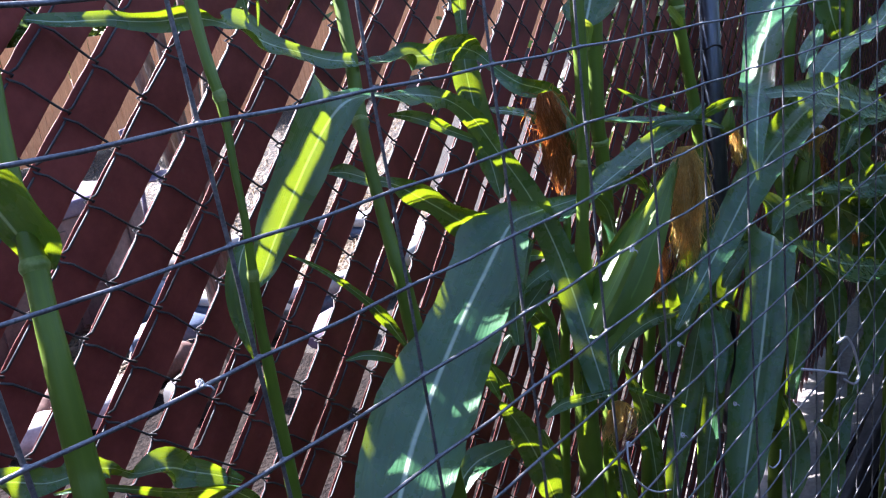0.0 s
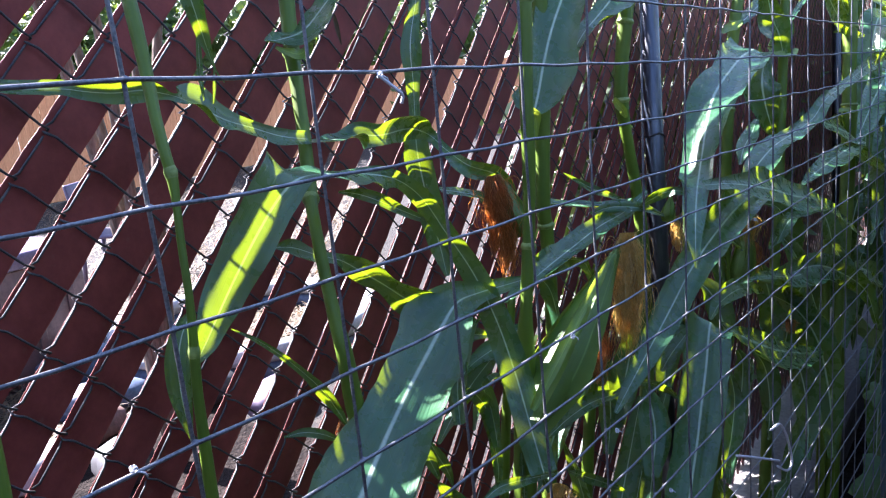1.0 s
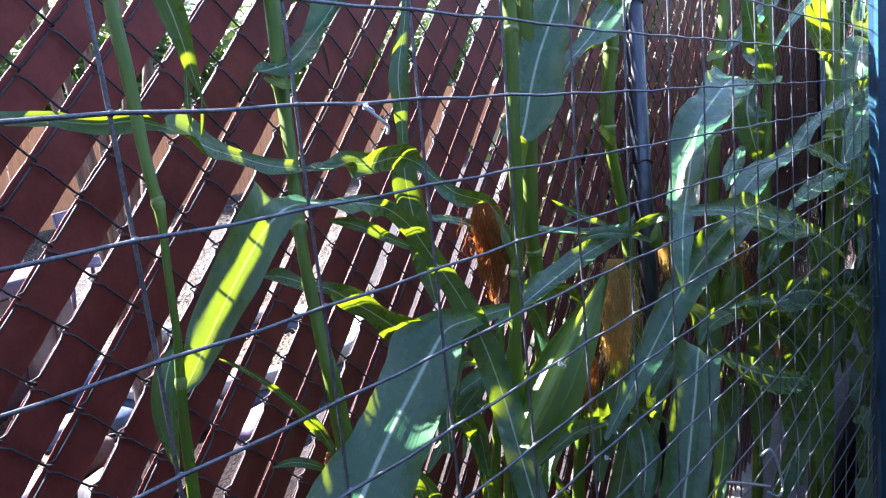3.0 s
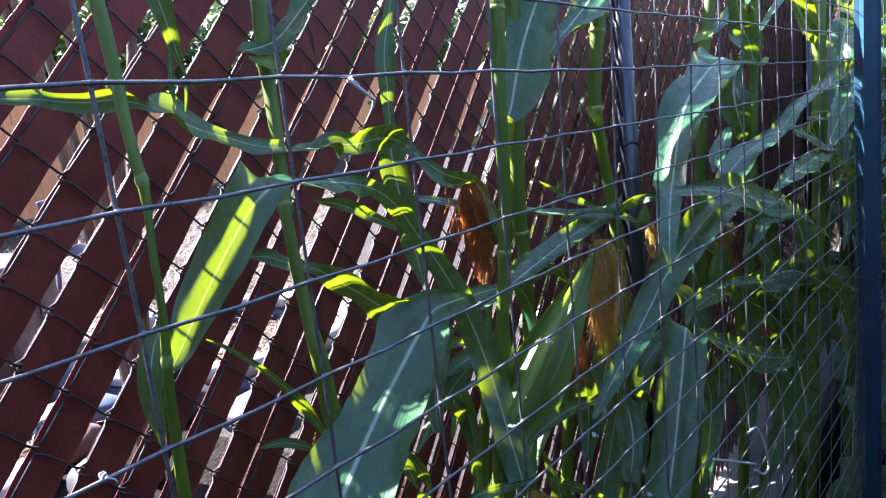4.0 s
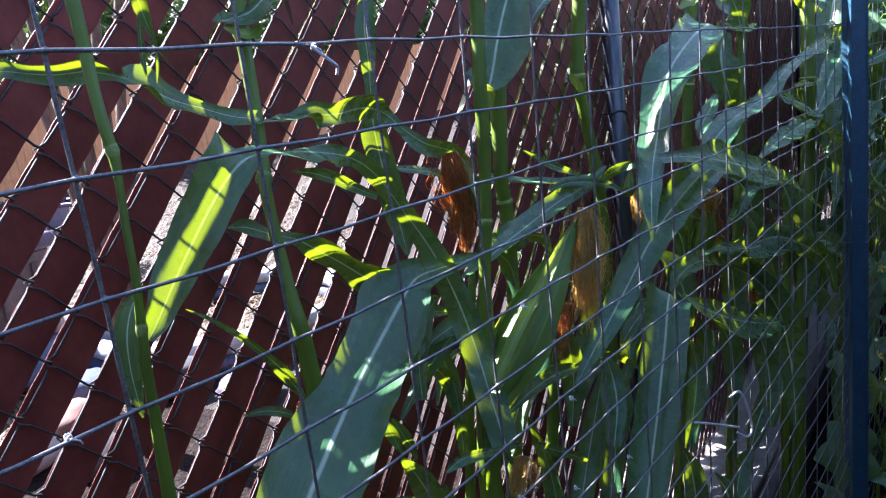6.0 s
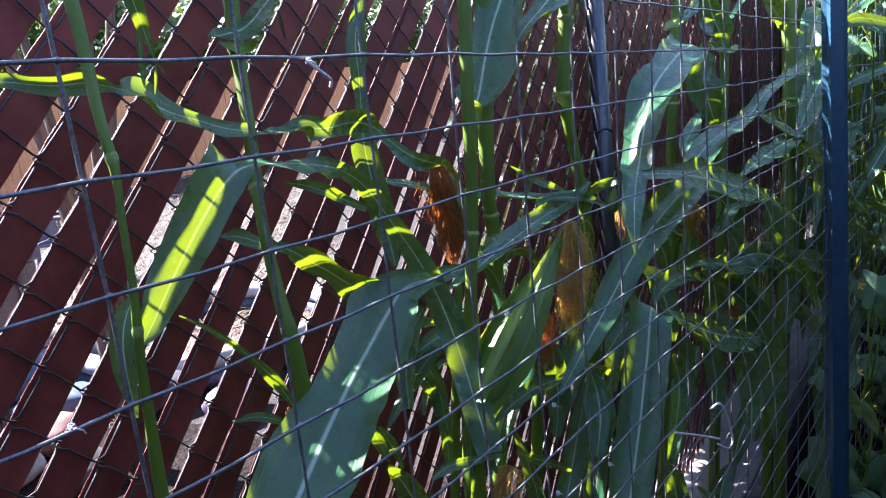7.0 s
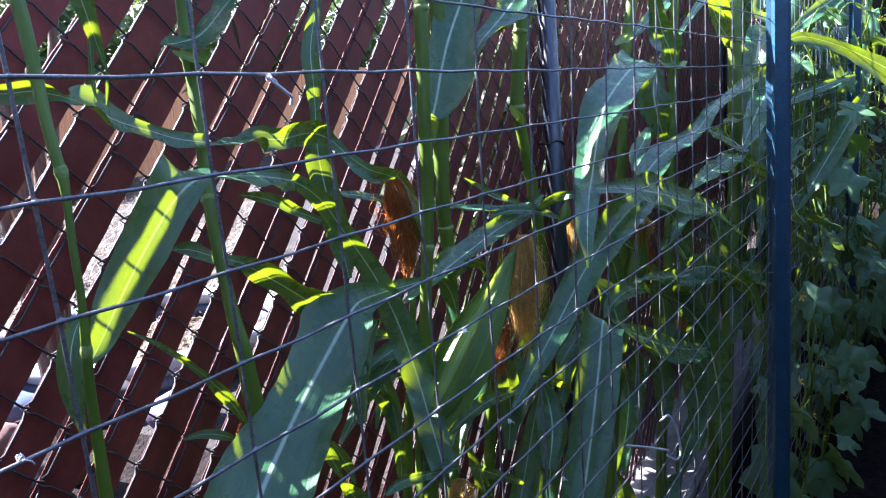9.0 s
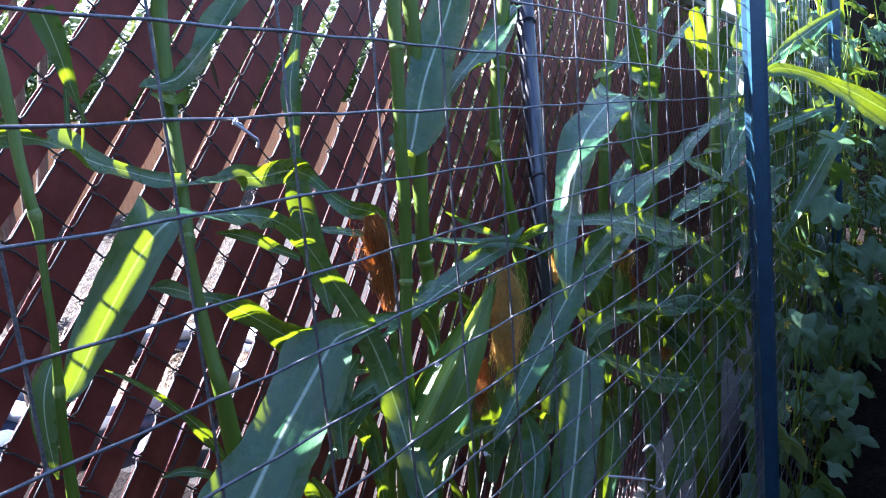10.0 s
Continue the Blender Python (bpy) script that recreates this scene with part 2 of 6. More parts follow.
def box(bm, size, at=(0, 0, 0), bevel=0.0, turn=None):
    m = Matrix.Translation(at) @ (turn if turn is not None else Matrix.Identity(4)) @ Matrix.Diagonal((*size, 1))
    made = bmesh.ops.create_cube(bm, size=1.0, matrix=m)["verts"]
    if bevel:
        edges = list({e for v in made for e in v.link_edges})
        bmesh.ops.bevel(bm, geom=edges, offset=bevel, segments=2, profile=0.5, affect="EDGES")


# ---- ground ----
def ground_sheet(name, x0, x1, y0, y1, step, height, mat, label, category):
    bm = bmesh.new()
    xs, ys = np.arange(x0, x1 + step / 2, step), np.arange(y0, y1 + step / 2, step)
    grid = [[bm.verts.new((x, y, height(x, y))) for x in xs] for y in ys]
    for r in range(len(ys) - 1):
        for c in range(len(xs) - 1):
            bm.faces.new((grid[r][c], grid[r][c + 1], grid[r + 1][c + 1], grid[r + 1][c]))
    return tagged(finish(name, bm, mat), label, category, kind="structure")


ground_sheet("ground", -70, 70, -70, 70, 3.5, lambda x, y: -0.03, DIMMED_STRAW, "dry straw ground of yards around the fence, darkened in place of weaker sun", "ground")
# unseen lawn, added dark and green so it bounces little warm light
ground_sheet("lawn", -40, 40, -40, -1.59, 1.6, lambda x, y: 0.0, LAWN, "unseen dark green lawn added on the near side to cut warm bounce", "lawn")
# bed colour lowered so sun stripes on it don't light the slats
ground_sheet("ground_bed", -2.5, 9.0, -1.6, 0.30, 0.06, lambda x, y: 0.012 * noise.noise((x * 9, y * 9, 0)) + 0.008, SHADE_SOIL, "crumbly soil of a planting bed, darkened to cut bounced sunlight", "soil")
bm = bmesh.new()
box(bm, (8.0, 0.52, 0.10), (5.0, 0.57, -0.005), 0.008)
tagged(finish("pavement", bm, SLAB, smooth=False), "pale concrete strip along the fence foot", "pavement", kind="structure")

# yard strip in shade: the shade is put into its black colour
ground_sheet("ground_yard", -2.0, 1.87, 0.27, 3.4, 0.09, lambda x, y: 0.014 * noise.noise((x * 6, y * 6, 2)) - 0.006, SHADE_SOIL, "earth of the yard beyond the fence, blackened to stand in for shade", "soil")

# ---- slatted chain-link fence ----
MESH, FENCE_AT, FENCE_TURN = 0.0510, (0.2160, 0.3896, 1.4700), 3.5
HALF = MESH / math.sqrt(2)
BOTTOM, TOP = 0.07 - FENCE_AT[2], 1.80 - FENCE_AT[2]
LEFT, RIGHT = -1.6, 7.0
SLIP = 0.145            # the slats lie against one side of their channels
chain_fence = thing("chain_link_fence", "galvanised chain-link fence filled with red-brown slats woven diagonally", "fence", FENCE_AT, FENCE_TURN)


def chain_wires():
    bm = bmesh.new()
    rng = random.Random(4)
    for s in range(int(LEFT / HALF), int(RIGHT / HALF)):
        sides = 6 if s * HALF < 1.3 else 4
        pts, sway = [], rng.uniform(-0.0015, 0.0015)
        for q in range(int(TOP / HALF), int(BOTTOM / HALF) - 1, -1):
            right = (s - q) % 2 != 0
            x, z = (s + right) * HALF, q * HALF
            side = 1 if right else -1
            jx, jz = rng.uniform(-0.0007, 0.0007), rng.uniform(-0.0007, 0.0007)
            # the wire comes in on one face, hooks round its neighbour and leaves on the other
            pts.append((x - side * 0.0062 + jx, (-0.0050 if right else -0.0034) + sway * 0.3, z + 0.0062 + jz))
            pts.append((x + side * 0.0020 + jx, side * -0.0035, z + 0.0016 + jz))
            pts.append((x + side * 0.0020 + jx, side * 0.0035, z - 0.0016 + jz))
            pts.append((x - side * 0.0062 + jx, (-0.0034 if right else -0.0050) + sway * 0.3, z - 0.0062 + jz))
        tube(bm, pts, 0.00115, sides, caps=False)
    return bm


tagged(part("chain_wire", chain_wires(), CHAIN, chain_fence, "dull zinc-grey woven wire"), kind="stuff")


def slat_mesh(length, start, width=0.0418, thick=0.0014):
    """A flat slat with rounded edges, pinched a little where the wire hooks press on it."""
    bm = bmesh.new()
    prof = [(-0.5, -0.12), (-0.5, 0.12), (-0.47, 0.32), (-0.40, 0.46), (0.0, 0.53), (0.40, 0.46), (0.47, 0.32), (0.5, 0.12), (0.5, -0.12), (0.47, -0.32), (0.40, -0.46), (-0.40, -0.46), (-0.47, -0.32)]
    n = max(2, int(length / MESH * 3))
    rings = []
    for i in range(n + 1):
        d = length * i / n
        wide = width - 0.0009 * math.cos(2 * math.pi * (start + d / MESH))
        rings.append([bm.verts.new((w * wide, -h * thick, d)) for w, h in prof])
    for a, b in zip(rings, rings[1:]):
        for k in range(len(prof)):
            bm.faces.new((a[k], b[k], b[(k + 1) % len(prof)], a[(k + 1) % len(prof)]))
    bm.faces.new(rings[0])
    bm.faces.new(rings[-1][::-1])
    me = bpy.data.meshes.new("slat")
    bm.normal_update()
    bm.to_mesh(me)
    bm.free()
    me.materials.append(SLAT)
    return me


def slats():
    rng = random.Random(9)
    shared = {}
    for i in range(int((LEFT - TOP) / HALF / 2) - 1, int((RIGHT - BOTTOM) / HALF / 2)):
        # the middle line of channel i: (x, z) = ((i + 0.5 + j) * HALF, (j - i - 0.5) * HALF)
        c = i + 0.5 - SLIP
        j0 = max(BOTTOM / HALF + c, LEFT / HALF - c)
        j1 = min(TOP / HALF + c, RIGHT / HALF - c)
        if j1 - j0 < 2:
            continue
        length = round((j1 - j0) * MESH, 2)
        key = (length, round(j0 % 1.0, 1))
        if key not in shared:
            shared[key] = slat_mesh(length, j0 % 1.0)
        ob = new("slat", shared[key])
        ob.parent = chain_fence
        ob.matrix_basis = pose((c + j0) * HALF, rng.uniform(-0.0005, 0.0005), (j0 - c) * HALF, 0, 45 + rng.uniform(-0.12, 0.12), 0) @ pose(rng.uniform(-0.0008, 0.0008), 0, 0, 0, 0, rng.uniform(-1.2, 1.2))


slats()


def fence_y(x):
    return FENCE_AT[1] + math.tan(radians(FENCE_TURN)) * (x - FENCE_AT[0])


def pipe_post(x):
    y = fence_y(x) - 0.031
    ob = thing("fence_pipe_post", "weathered grey galvanised pipe post of the slatted fence", "post", (x, y, 0), group="pipe posts")
    bm = bmesh.new()
    tube(bm, [(0, 0, 0.0), (0, 0, 0.9), (0, 0, 1.86)], 0.0205, 20)
    part("pole", bm, PIPE, ob)
    bm = bmesh.new()
    tube(bm, [(0, 0, 1.845), (0, 0, 1.865), (0, 0, 1.885), (0, 0, 1.898)], [0.024, 0.024, 0.019, 0.006], 18)
    part("cap", bm, PIPE, ob, "domed metal cap")
    for z in (0.35, 0.8, 1.27, 1.62):
        bm = bmesh.new()
        pts = [(0.0225 * math.cos(a), 0.0225 * math.sin(a), 0.006 * math.sin(a * 2)) for a in np.linspace(-math.pi, 0, 15)]
        pts = [(-0.026, 0.03, 0.0), *pts, (0.026, 0.03, 0.0)]
        tube(bm, pts, 0.0019, 6)
        tie = part("tie", bm, CHAIN, ob, "bent wire tie")
        tie.location.z = z
    return ob


for x in (1.382, 4.15):
    pipe_post(x)
bm = bmesh.new()
tube(bm, [(-1.5, fence_y(-1.5) - 0.03, 1.815), (2.5, fence_y(2.5) - 0.03, 1.815), (7.0, fence_y(7.0) - 0.03, 1.815)], 0.021, 16)
tagged(finish("fence_top_rail", bm, PIPE), "galvanised pipe rail along the top of the slatted fence", "rail")

# ---- welded wire fence ----
ROW, COL = 0.0508, 0.1016
wire_fence = thing("welded_wire_fence", "galvanised welded wire garden fence with oblong openings", "fence")


def wire_place(v, h):
    """Crossing of upright v and level wire h, with the slack of a hand-hung roll."""
    x, z = (v - 3) * COL, -ROW * (h - 3)
    fan = 0.30 * max(-0.1, min(x + 0.12, 0.5)) * z if x < 0.6 else 0.186 * z
    return (x - 0.011 * z + fan * FAN, 0.0018 * z + 0.006 * noise.noise((x * 2.2, 0, z * 2.5)), 1.35 + z - 0.029 * x + 0.0025 * noise.noise((x * 4, 7, z * 3)))


FAN = 0.4
ROWS_H, COLS_V = range(-6, 29), range(-4, 52)


def level_wire(h):
    bm = bmesh.new()
    pts = []
    for v in COLS_V:
        x, y, z = wire_place(v, h)
        pts.append((x, y, z))
        if v < 14:
            x2, y2, z2 = wire_place(v + 1, h)
            # a crimp midway takes up the strain
            pts.append(((x + x2) / 2, (y + y2) / 2, (z + z2) / 2 - 0.0012 + 0.001 * noise.noise((x * 30, h, 0))))
    tube(bm, pts, 0.00105, 6 if h > -2 else 5)
    return bm


for h in ROWS_H:
    part("level_wire", level_wire(h), GALV, wire_fence)
for v in COLS_V:
    bm = bmesh.new()
    pts = [wire_place(v, h) for h in ROWS_H]
    tube(bm, [(x + 0.0012 * noise.noise((v, z * 9, 3)), y + 0.0021, z) for x, y, z in pts], 0.00105, 6)
    part("upright_wire", bm, GALV, wire_fence)
bm = bmesh.new()
for v in COLS_V:
    for h in ROWS_H:
        x, y, z = wire_place(v, h)
        if x < 2.6:
            tube(bm, [(x - 0.0022, y + 0.001, z), (x, y + 0.001, z), (x + 0.0022, y + 0.001, z)], [0.0006, 0.00185, 0.0006], 6, caps=False)
tagged(part("weld_bead", bm, GALV, wire_fence, "small zinc weld beads"), kind="stuff")


def steel_post(x, y, top, width=0.052):
    ob = thing("steel_post", "dark blue-green painted steel U-shaped garden post", "post", (x, y, 0), 108, group="steel garden posts")
    bm = bmesh.new()
    # U channel: a ridge with two flanges
    prof = [(-0.5, -0.24), (-0.28, -0.10), (-0.20, 0.42), (0.20, 0.42), (0.28, -0.10), (0.5, -0.24), (0.5, -0.16), (0.32, -0.02), (0.26, 0.50), (-0.26, 0.50), (-0.32, -0.02), (-0.5, -0.16)]
    rings = [[bm.verts.new((a * width, b * width, z)) for a, b in prof] for z in np.linspace(-0.05, top, 14)]
    for r0, r1 in zip(rings, rings[1:]):
        for k in range(len(prof)):
            bm.faces.new((r0[k], r0[(k + 1) % len(prof)], r1[(k + 1) % len(prof)], r1[k]))
    bm.faces.new(rings[-1])
    bmesh.ops.recalc_face_normals(bm, faces=bm.faces)
    part("channel", bm, PAINT, ob, smooth=False)
    for z in np.arange(0.25, top - 0.05, 0.2):
        bm = bmesh.new()
        box(bm, (0.008, 0.006, 0.016), (0, -0.10 * width - 0.002, 0), 0.0015)
        hook = part("hook", bm, PAINT, ob)
        hook.location.z = z
    bm = bmesh.new()
    tube(bm, [(-0.045, -0.012, 0.004), (-0.02, -0.014, 0), (0.02, -0.014, -0.002), (0.035, -0.004, -0.003), (0.028, 0.022, 0), (-0.02, 0.024, 0)], 0.0013, 6)
    clip = part("wire_tie", bm, GALV, ob, "thin silver wire tie")
    clip.location.z = 0.93
    return ob


steel_post(1.62, -0.022, 1.98)
steel_post(3.75, -0.022, 1.98)


# ---- corn ----
EYEWARD = Vector((-0.79, -0.58, 0.18)).normalized()
FACING = Vector((-0.68, -0.48, 0.55)).normalized()     # blades open towards the sky on the near side


def leaf(parent, ctrl, widths, turns, fold=0.42, wave=0.013, seed=0, mat=None, name="leaf"):
    """A blade along a smooth midrib. turns: degrees of roll about the midrib; fold: how deep its trough is; wave: ruffle of the margins."""
    k = len(ctrl)
    n = 10 * k
    data = spline([(*c, w, t) for c, w, t in zip(ctrl, widths, turns)], n)
    bm = bmesh.new()
    uv = bm.loops.layers.uv.verify()
    cols = (-1.0, -0.82, -0.58, -0.3, -0.07, 0.07, 0.3, 0.58, 0.82, 1.0)
    rows, run, prev = [], 0.0, None
    rng = random.Random(seed)
    ph = (rng.uniform(0, 50), rng.uniform(0, 50))
    last = None
    for i, d in enumerate(data):
        q = Vector(d[:3])
        tan = (Vector(data[min(i + 1, n)][:3]) - Vector(data[max(i - 1, 0)][:3])).normalized()
        side = tan.cross(FACING)
        if side.length < 0.15 and last is not None:
            side = last
        side = (side - tan * side.dot(tan)).normalized()
        last = side
        sway = 26 * min(1.0, wave / 0.013) * noise.noise((run * 3.2 + ph[1], ph[0], 1.7))
        side = Matrix.Rotation(radians(d[4] + sway), 3, tan) @ side
        nor = side.cross(tan).normalized()
        half = max(d[3], 0.0006) / 2
        run += (q - prev).length if prev is not None else 0.0
        prev = q
        line = []
        for c in cols:
            edge = max(0.0, abs(c) - 0.3) / 0.7
            ruffle = wave * edge ** 1.6 * (noise.noise((run * 17 + ph[0], 3.0 * (c > 0), ph[1])) + 1.1 * noise.noise((run * 8 + ph[1], 5.0 * (c > 0), ph[0]))) * min(1.0, half / 0.012)
            trough = fold * half * (abs(c) - 0.45 * c * c) * (1 + 0.8 * noise.noise((run * 6, ph[0], 4.0 * (c > 0))))
            rib = -0.0009 if abs(c) < 0.1 else 0.0
            narrow = 1 - 0.05 * noise.noise((run * 30, ph[0], c > 0))
            line.append((bm.verts.new(q + side * (c * half * narrow) + nor * (trough + ruffle + rib)), (0.5 + 0.5 * c, run)))
        rows.append(line)
    for a, b in zip(rows, rows[1:]):
        for j in range(len(cols) - 1):
            quad = (a[j], a[j + 1], b[j + 1], b[j])
            f = bm.faces.new([v for v, _ in quad])
            for lp, (_, co) in zip(f.loops, quad):
                lp[uv].uv = co
    return part(name, bm, mat or LEAF, parent)


GLARE = Vector((-0.59, 0.09, 0.80)).normalized()       # blades that lie flatter show their upper side


def blade(parent, ctrl, left, right, flat, fold=14, wave=0.005, twist=9, belly=0.17, seed=0, mat=None, name="leaf"):
    """A blade along a smooth midrib. left, right: the two half widths; flat: 0 hangs upright, 1 lies open to the sky; fold: degrees by which both halves rise from the midrib; twist: degrees by which it rolls unevenly; belly: how far each half bulges."""
    n = 7 * len(ctrl)
    data = spline([(*c, l, r, f) for c, l, r, f in zip(ctrl, left, right, flat)], n)
    bm = bmesh.new()
    uv = bm.loops.layers.uv.verify()
    cols = (-1.0, -0.84, -0.6, -0.32, -0.07, 0.07, 0.32, 0.6, 0.84, 1.0)
    rng = random.Random(seed)
    ph = (rng.uniform(0, 50), rng.uniform(0, 50))
    rows, run, prev = [], 0.0, None
    cf, sf = math.cos(radians(fold)), math.sin(radians(fold))
    for i, d in enumerate(data):
        q = Vector(d[:3])
        tan = (Vector(data[min(i + 1, n)][:3]) - Vector(data[max(i - 1, 0)][:3])).normalized()
        nor = EYEWARD * (1 - d[5]) + GLARE * d[5]
        nor = (nor - tan * nor.dot(tan)).normalized()
        nor = Matrix.Rotation(radians(twist * 2 * noise.noise((run * 14 + ph[0], ph[1], 2.5))), 3, tan) @ nor
        side = tan.cross(nor)
        run += (q - prev).length if prev is not None else 0.0
        prev = q
        line = []
        for c in cols:
            half = max(d[4] if c > 0 else d[3], 0.0004)
            edge = max(0.0, abs(c) - 0.3) / 0.7
            hem = (c > 0) * 5.0
            ruffle = wave * edge ** 1.6 * min(1.0, half / 0.012) * (0.8 * noise.noise((run * 30 + ph[0], hem, ph[1])) + 1.2 * noise.noise((run * 11 + ph[1], hem, ph[0])))
            nick = 1 + 0.06 * edge * noise.noise((run * 45, ph[0], hem)) + 0.07 * edge * noise.noise((run * 16, ph[1], hem))
            bulge = belly * half * math.sin(math.pi * abs(c))
            rib = -0.0007 * min(1.0, half / 0.01) if abs(c) < 0.1 else 0.0
            line.append((bm.verts.new(q + side * (c * half * cf * nick) + nor * (abs(c) * half * sf + ruffle - bulge + rib)), (0.5 + 0.5 * c, run)))
        rows.append(line)
    for a, b in zip(rows, rows[1:]):
        for j in range(len(cols) - 1):
            quad = (a[j], a[j + 1], b[j + 1], b[j])
            f = bm.faces.new([v for v, _ in quad])
            for lp, (_, co) in zip(f.loops, quad):
                lp[uv].uv = co
    return part(name, bm, mat or LEAF, parent)


def stalk(parent, ctrl, radius, nodes=()):
    """A jointed stem; nodes: heights along it (0 to 1) where the rings sit."""
    n = 5 * len(ctrl)
    pts = spline(ctrl, n)
    rad = []
    for i in range(n + 1):
        s = i / n
        swell = sum(0.08 * math.exp(-((s - k) / 0.02) ** 2) for k in nodes)
        r = float(np.interp(s, np.linspace(0, 1, len(radius)), radius))
        rad.append(r * (1 + swell))
    bm = bmesh.new()
    tube(bm, pts, rad, 14)
    st = part("stalk", bm, STALK, parent)
    for k in nodes:
        i = min(max(int(k * n), 1), n - 1)
        a, b = Vector(pts[i]), Vector(pts[i + 1])
        d = (b - a).normalized()
        bm = bmesh.new()
        r = rad[i]
        tube(bm, [a - d * 0.004, a - d * 0.002, a, a + d * 0.002, a + d * 0.004], [r * 0.98, r * 1.12, r * 1.20, r * 1.12, r * 0.99], 14, caps=False)
        part("node_ring", bm, NODE, st, "pale swollen joint")
    return st


def silk(parent, top, bottom, spread, count, seed, mat, curl=0.032):
    """A hanging tassel: kinked threads in a few matted strands, with loose curls at its top."""
    rng = random.Random(seed)
    bm = bmesh.new()
    a, b = Vector(top), Vector(bottom)
    axis = b - a
    side = axis.cross(EYEWARD).normalized()
    back = axis.cross(side).normalized()
    locks = [(rng.uniform(0, 6.28), math.sqrt(rng.random()) * 0.8, rng.uniform(0.75, 1.06), rng.uniform(0, 9)) for _ in range(11)]
    for i in range(count):
        ang, far, reach, turn = rng.choice(locks)
        ang, far = ang + rng.gauss(0, 0.35), max(0.0, far + rng.gauss(0, 0.2))
        off = (side * math.cos(ang) + back * math.sin(ang)) * (spread * far)
        reach *= rng.uniform(0.62, 1.0)
        w1, w2, kink = rng.uniform(0, 6.28), rng.uniform(0, 6.28), rng.uniform(0.3, 1.0) * curl * 0.075
        pts = []
        for k in range(15):
            s = k / 14 * reach
            body = 0.30 + 0.72 * math.sin(min(1.0, s * 3.2 + 0.06) * 1.57) - 0.22 * math.sin(s * 7 + turn)
            wob = side * (kink * math.sin(w1 + s * 34)) + back * (kink * math.cos(w2 + s * 29)) + side * (0.16 * spread * math.sin(turn + s * 6))
            pts.append(a + axis * s + off * body + wob)
        tube(bm, pts, rng.uniform(0.00016, 0.00036), 3, caps=False)
    for i in range(count // 14):
        w = rng.uniform(0, 6.28)
        out = side * math.cos(w) + back * math.sin(w)
        s0 = rng.uniform(-0.02, 0.5)
        pts = [a + axis * s0 + out * spread * 0.7, a + axis * (s0 - 0.03) + out * spread * rng.uniform(1.1, 1.6), a + axis * (s0 + 0.10) + out * spread * rng.uniform(1.2, 1.9) + side * rng.uniform(-0.006, 0.006), a + axis * (s0 + 0.2) + out * spread * rng.uniform(0.9, 1.6)]
        tube(bm, spline(pts, 10), 0.00028, 3, caps=False)
    return tagged(part("silk", bm, mat, parent, "dried tassel of fine tangled silk threads"), kind="stuff")


def ear(parent, base, tip, radius, silk_to=None, spread=0.012, threads=170, seed=1, mat=None):
    """A husked ear: overlapping sheaths that taper to the tip, silk hanging from it."""
    a, b = Vector(base), Vector(tip)
    axis = b - a
    bm = bmesh.new()
    prof = [(0.0, 0.5), (0.08, 0.8), (0.22, 1.0), (0.45, 0.88), (0.7, 0.52), (0.9, 0.24), (1.0, 0.1)]
    tube(bm, [a + axis * s for s, _ in prof], [radius * r for _, r in prof], 16)
    husk = part("husk", bm, HUSK, parent, "tight pale green husk")
    side = axis.cross(EYEWARD).normalized()
    up = side.cross(axis).normalized()
    for k, (ang, end) in enumerate(((-40, 1.0), (35, 1.06), (95, 0.93), (-110, 0.97))):
        o = up * math.cos(radians(ang)) + side * math.sin(radians(ang))
        pts = [a + axis * (s * end) + o * radius * r for s, r in ((0.0, 0.55), (0.25, 1.04), (0.5, 0.88), (0.78, 0.46), (1.0, 0.12))]
        leaf(husk, [tuple(q) for q in pts], [radius * w for w in (1.0, 1.7, 1.4, 0.7, 0.1)], [ang] * 5, -0.3, 0.002, seed + k, HUSK, "sheath")
    if silk_to is not None:
        silk(parent, b, silk_to, spread, threads, seed, mat or SILK)
    return husk


def corn(label):
    return thing("corn_plant", label, "corn plant", (0, 0, 0), 0, group="row of corn plants")



plant = corn("thin young corn plant with a narrow pale stalk")
stalk(plant, [(0.039, 0.269, 1.723), (0.009, 0.255, 1.652), (-0.018, 0.243, 1.588), (-0.034, 0.235, 1.548), (-0.045, 0.219, 1.523), (-0.054, 0.203, 1.499), (-0.063, 0.187, 1.469), (-0.073, 0.171, 1.441), (-0.079, 0.159, 1.418), (-0.080, 0.154, 1.401), (-0.083, 0.150, 1.381), (-0.087, 0.146, 1.357), (-0.091, 0.141, 1.327), (-0.094, 0.140, 1.299), (-0.097, 0.140, 1.266), (-0.098, 0.140, 1.232), (-0.099, 0.140, 1.200), (-0.100, 0.140, 1.154), (-0.101, 0.140, 1.104), (-0.103, 0.140, 1.014), (-0.106, 0.140, 0.852), (-0.112, 0.140, 0.560), (-0.123, 0.140, 0.035), (-0.123, 0.140, 0.000)], (0.0050, 0.0050, 0.0050, 0.0053, 0.0051, 0.0050, 0.0044, 0.0039, 0.0038, 0.0034, 0.0026, 0.0026, 0.0026, 0.0030, 0.0034, 0.0039, 0.0044, 0.0049, 0.0050, 0.0051, 0.0052, 0.0053, 0.0054, 0.0055), (0.391, 0.575, ))
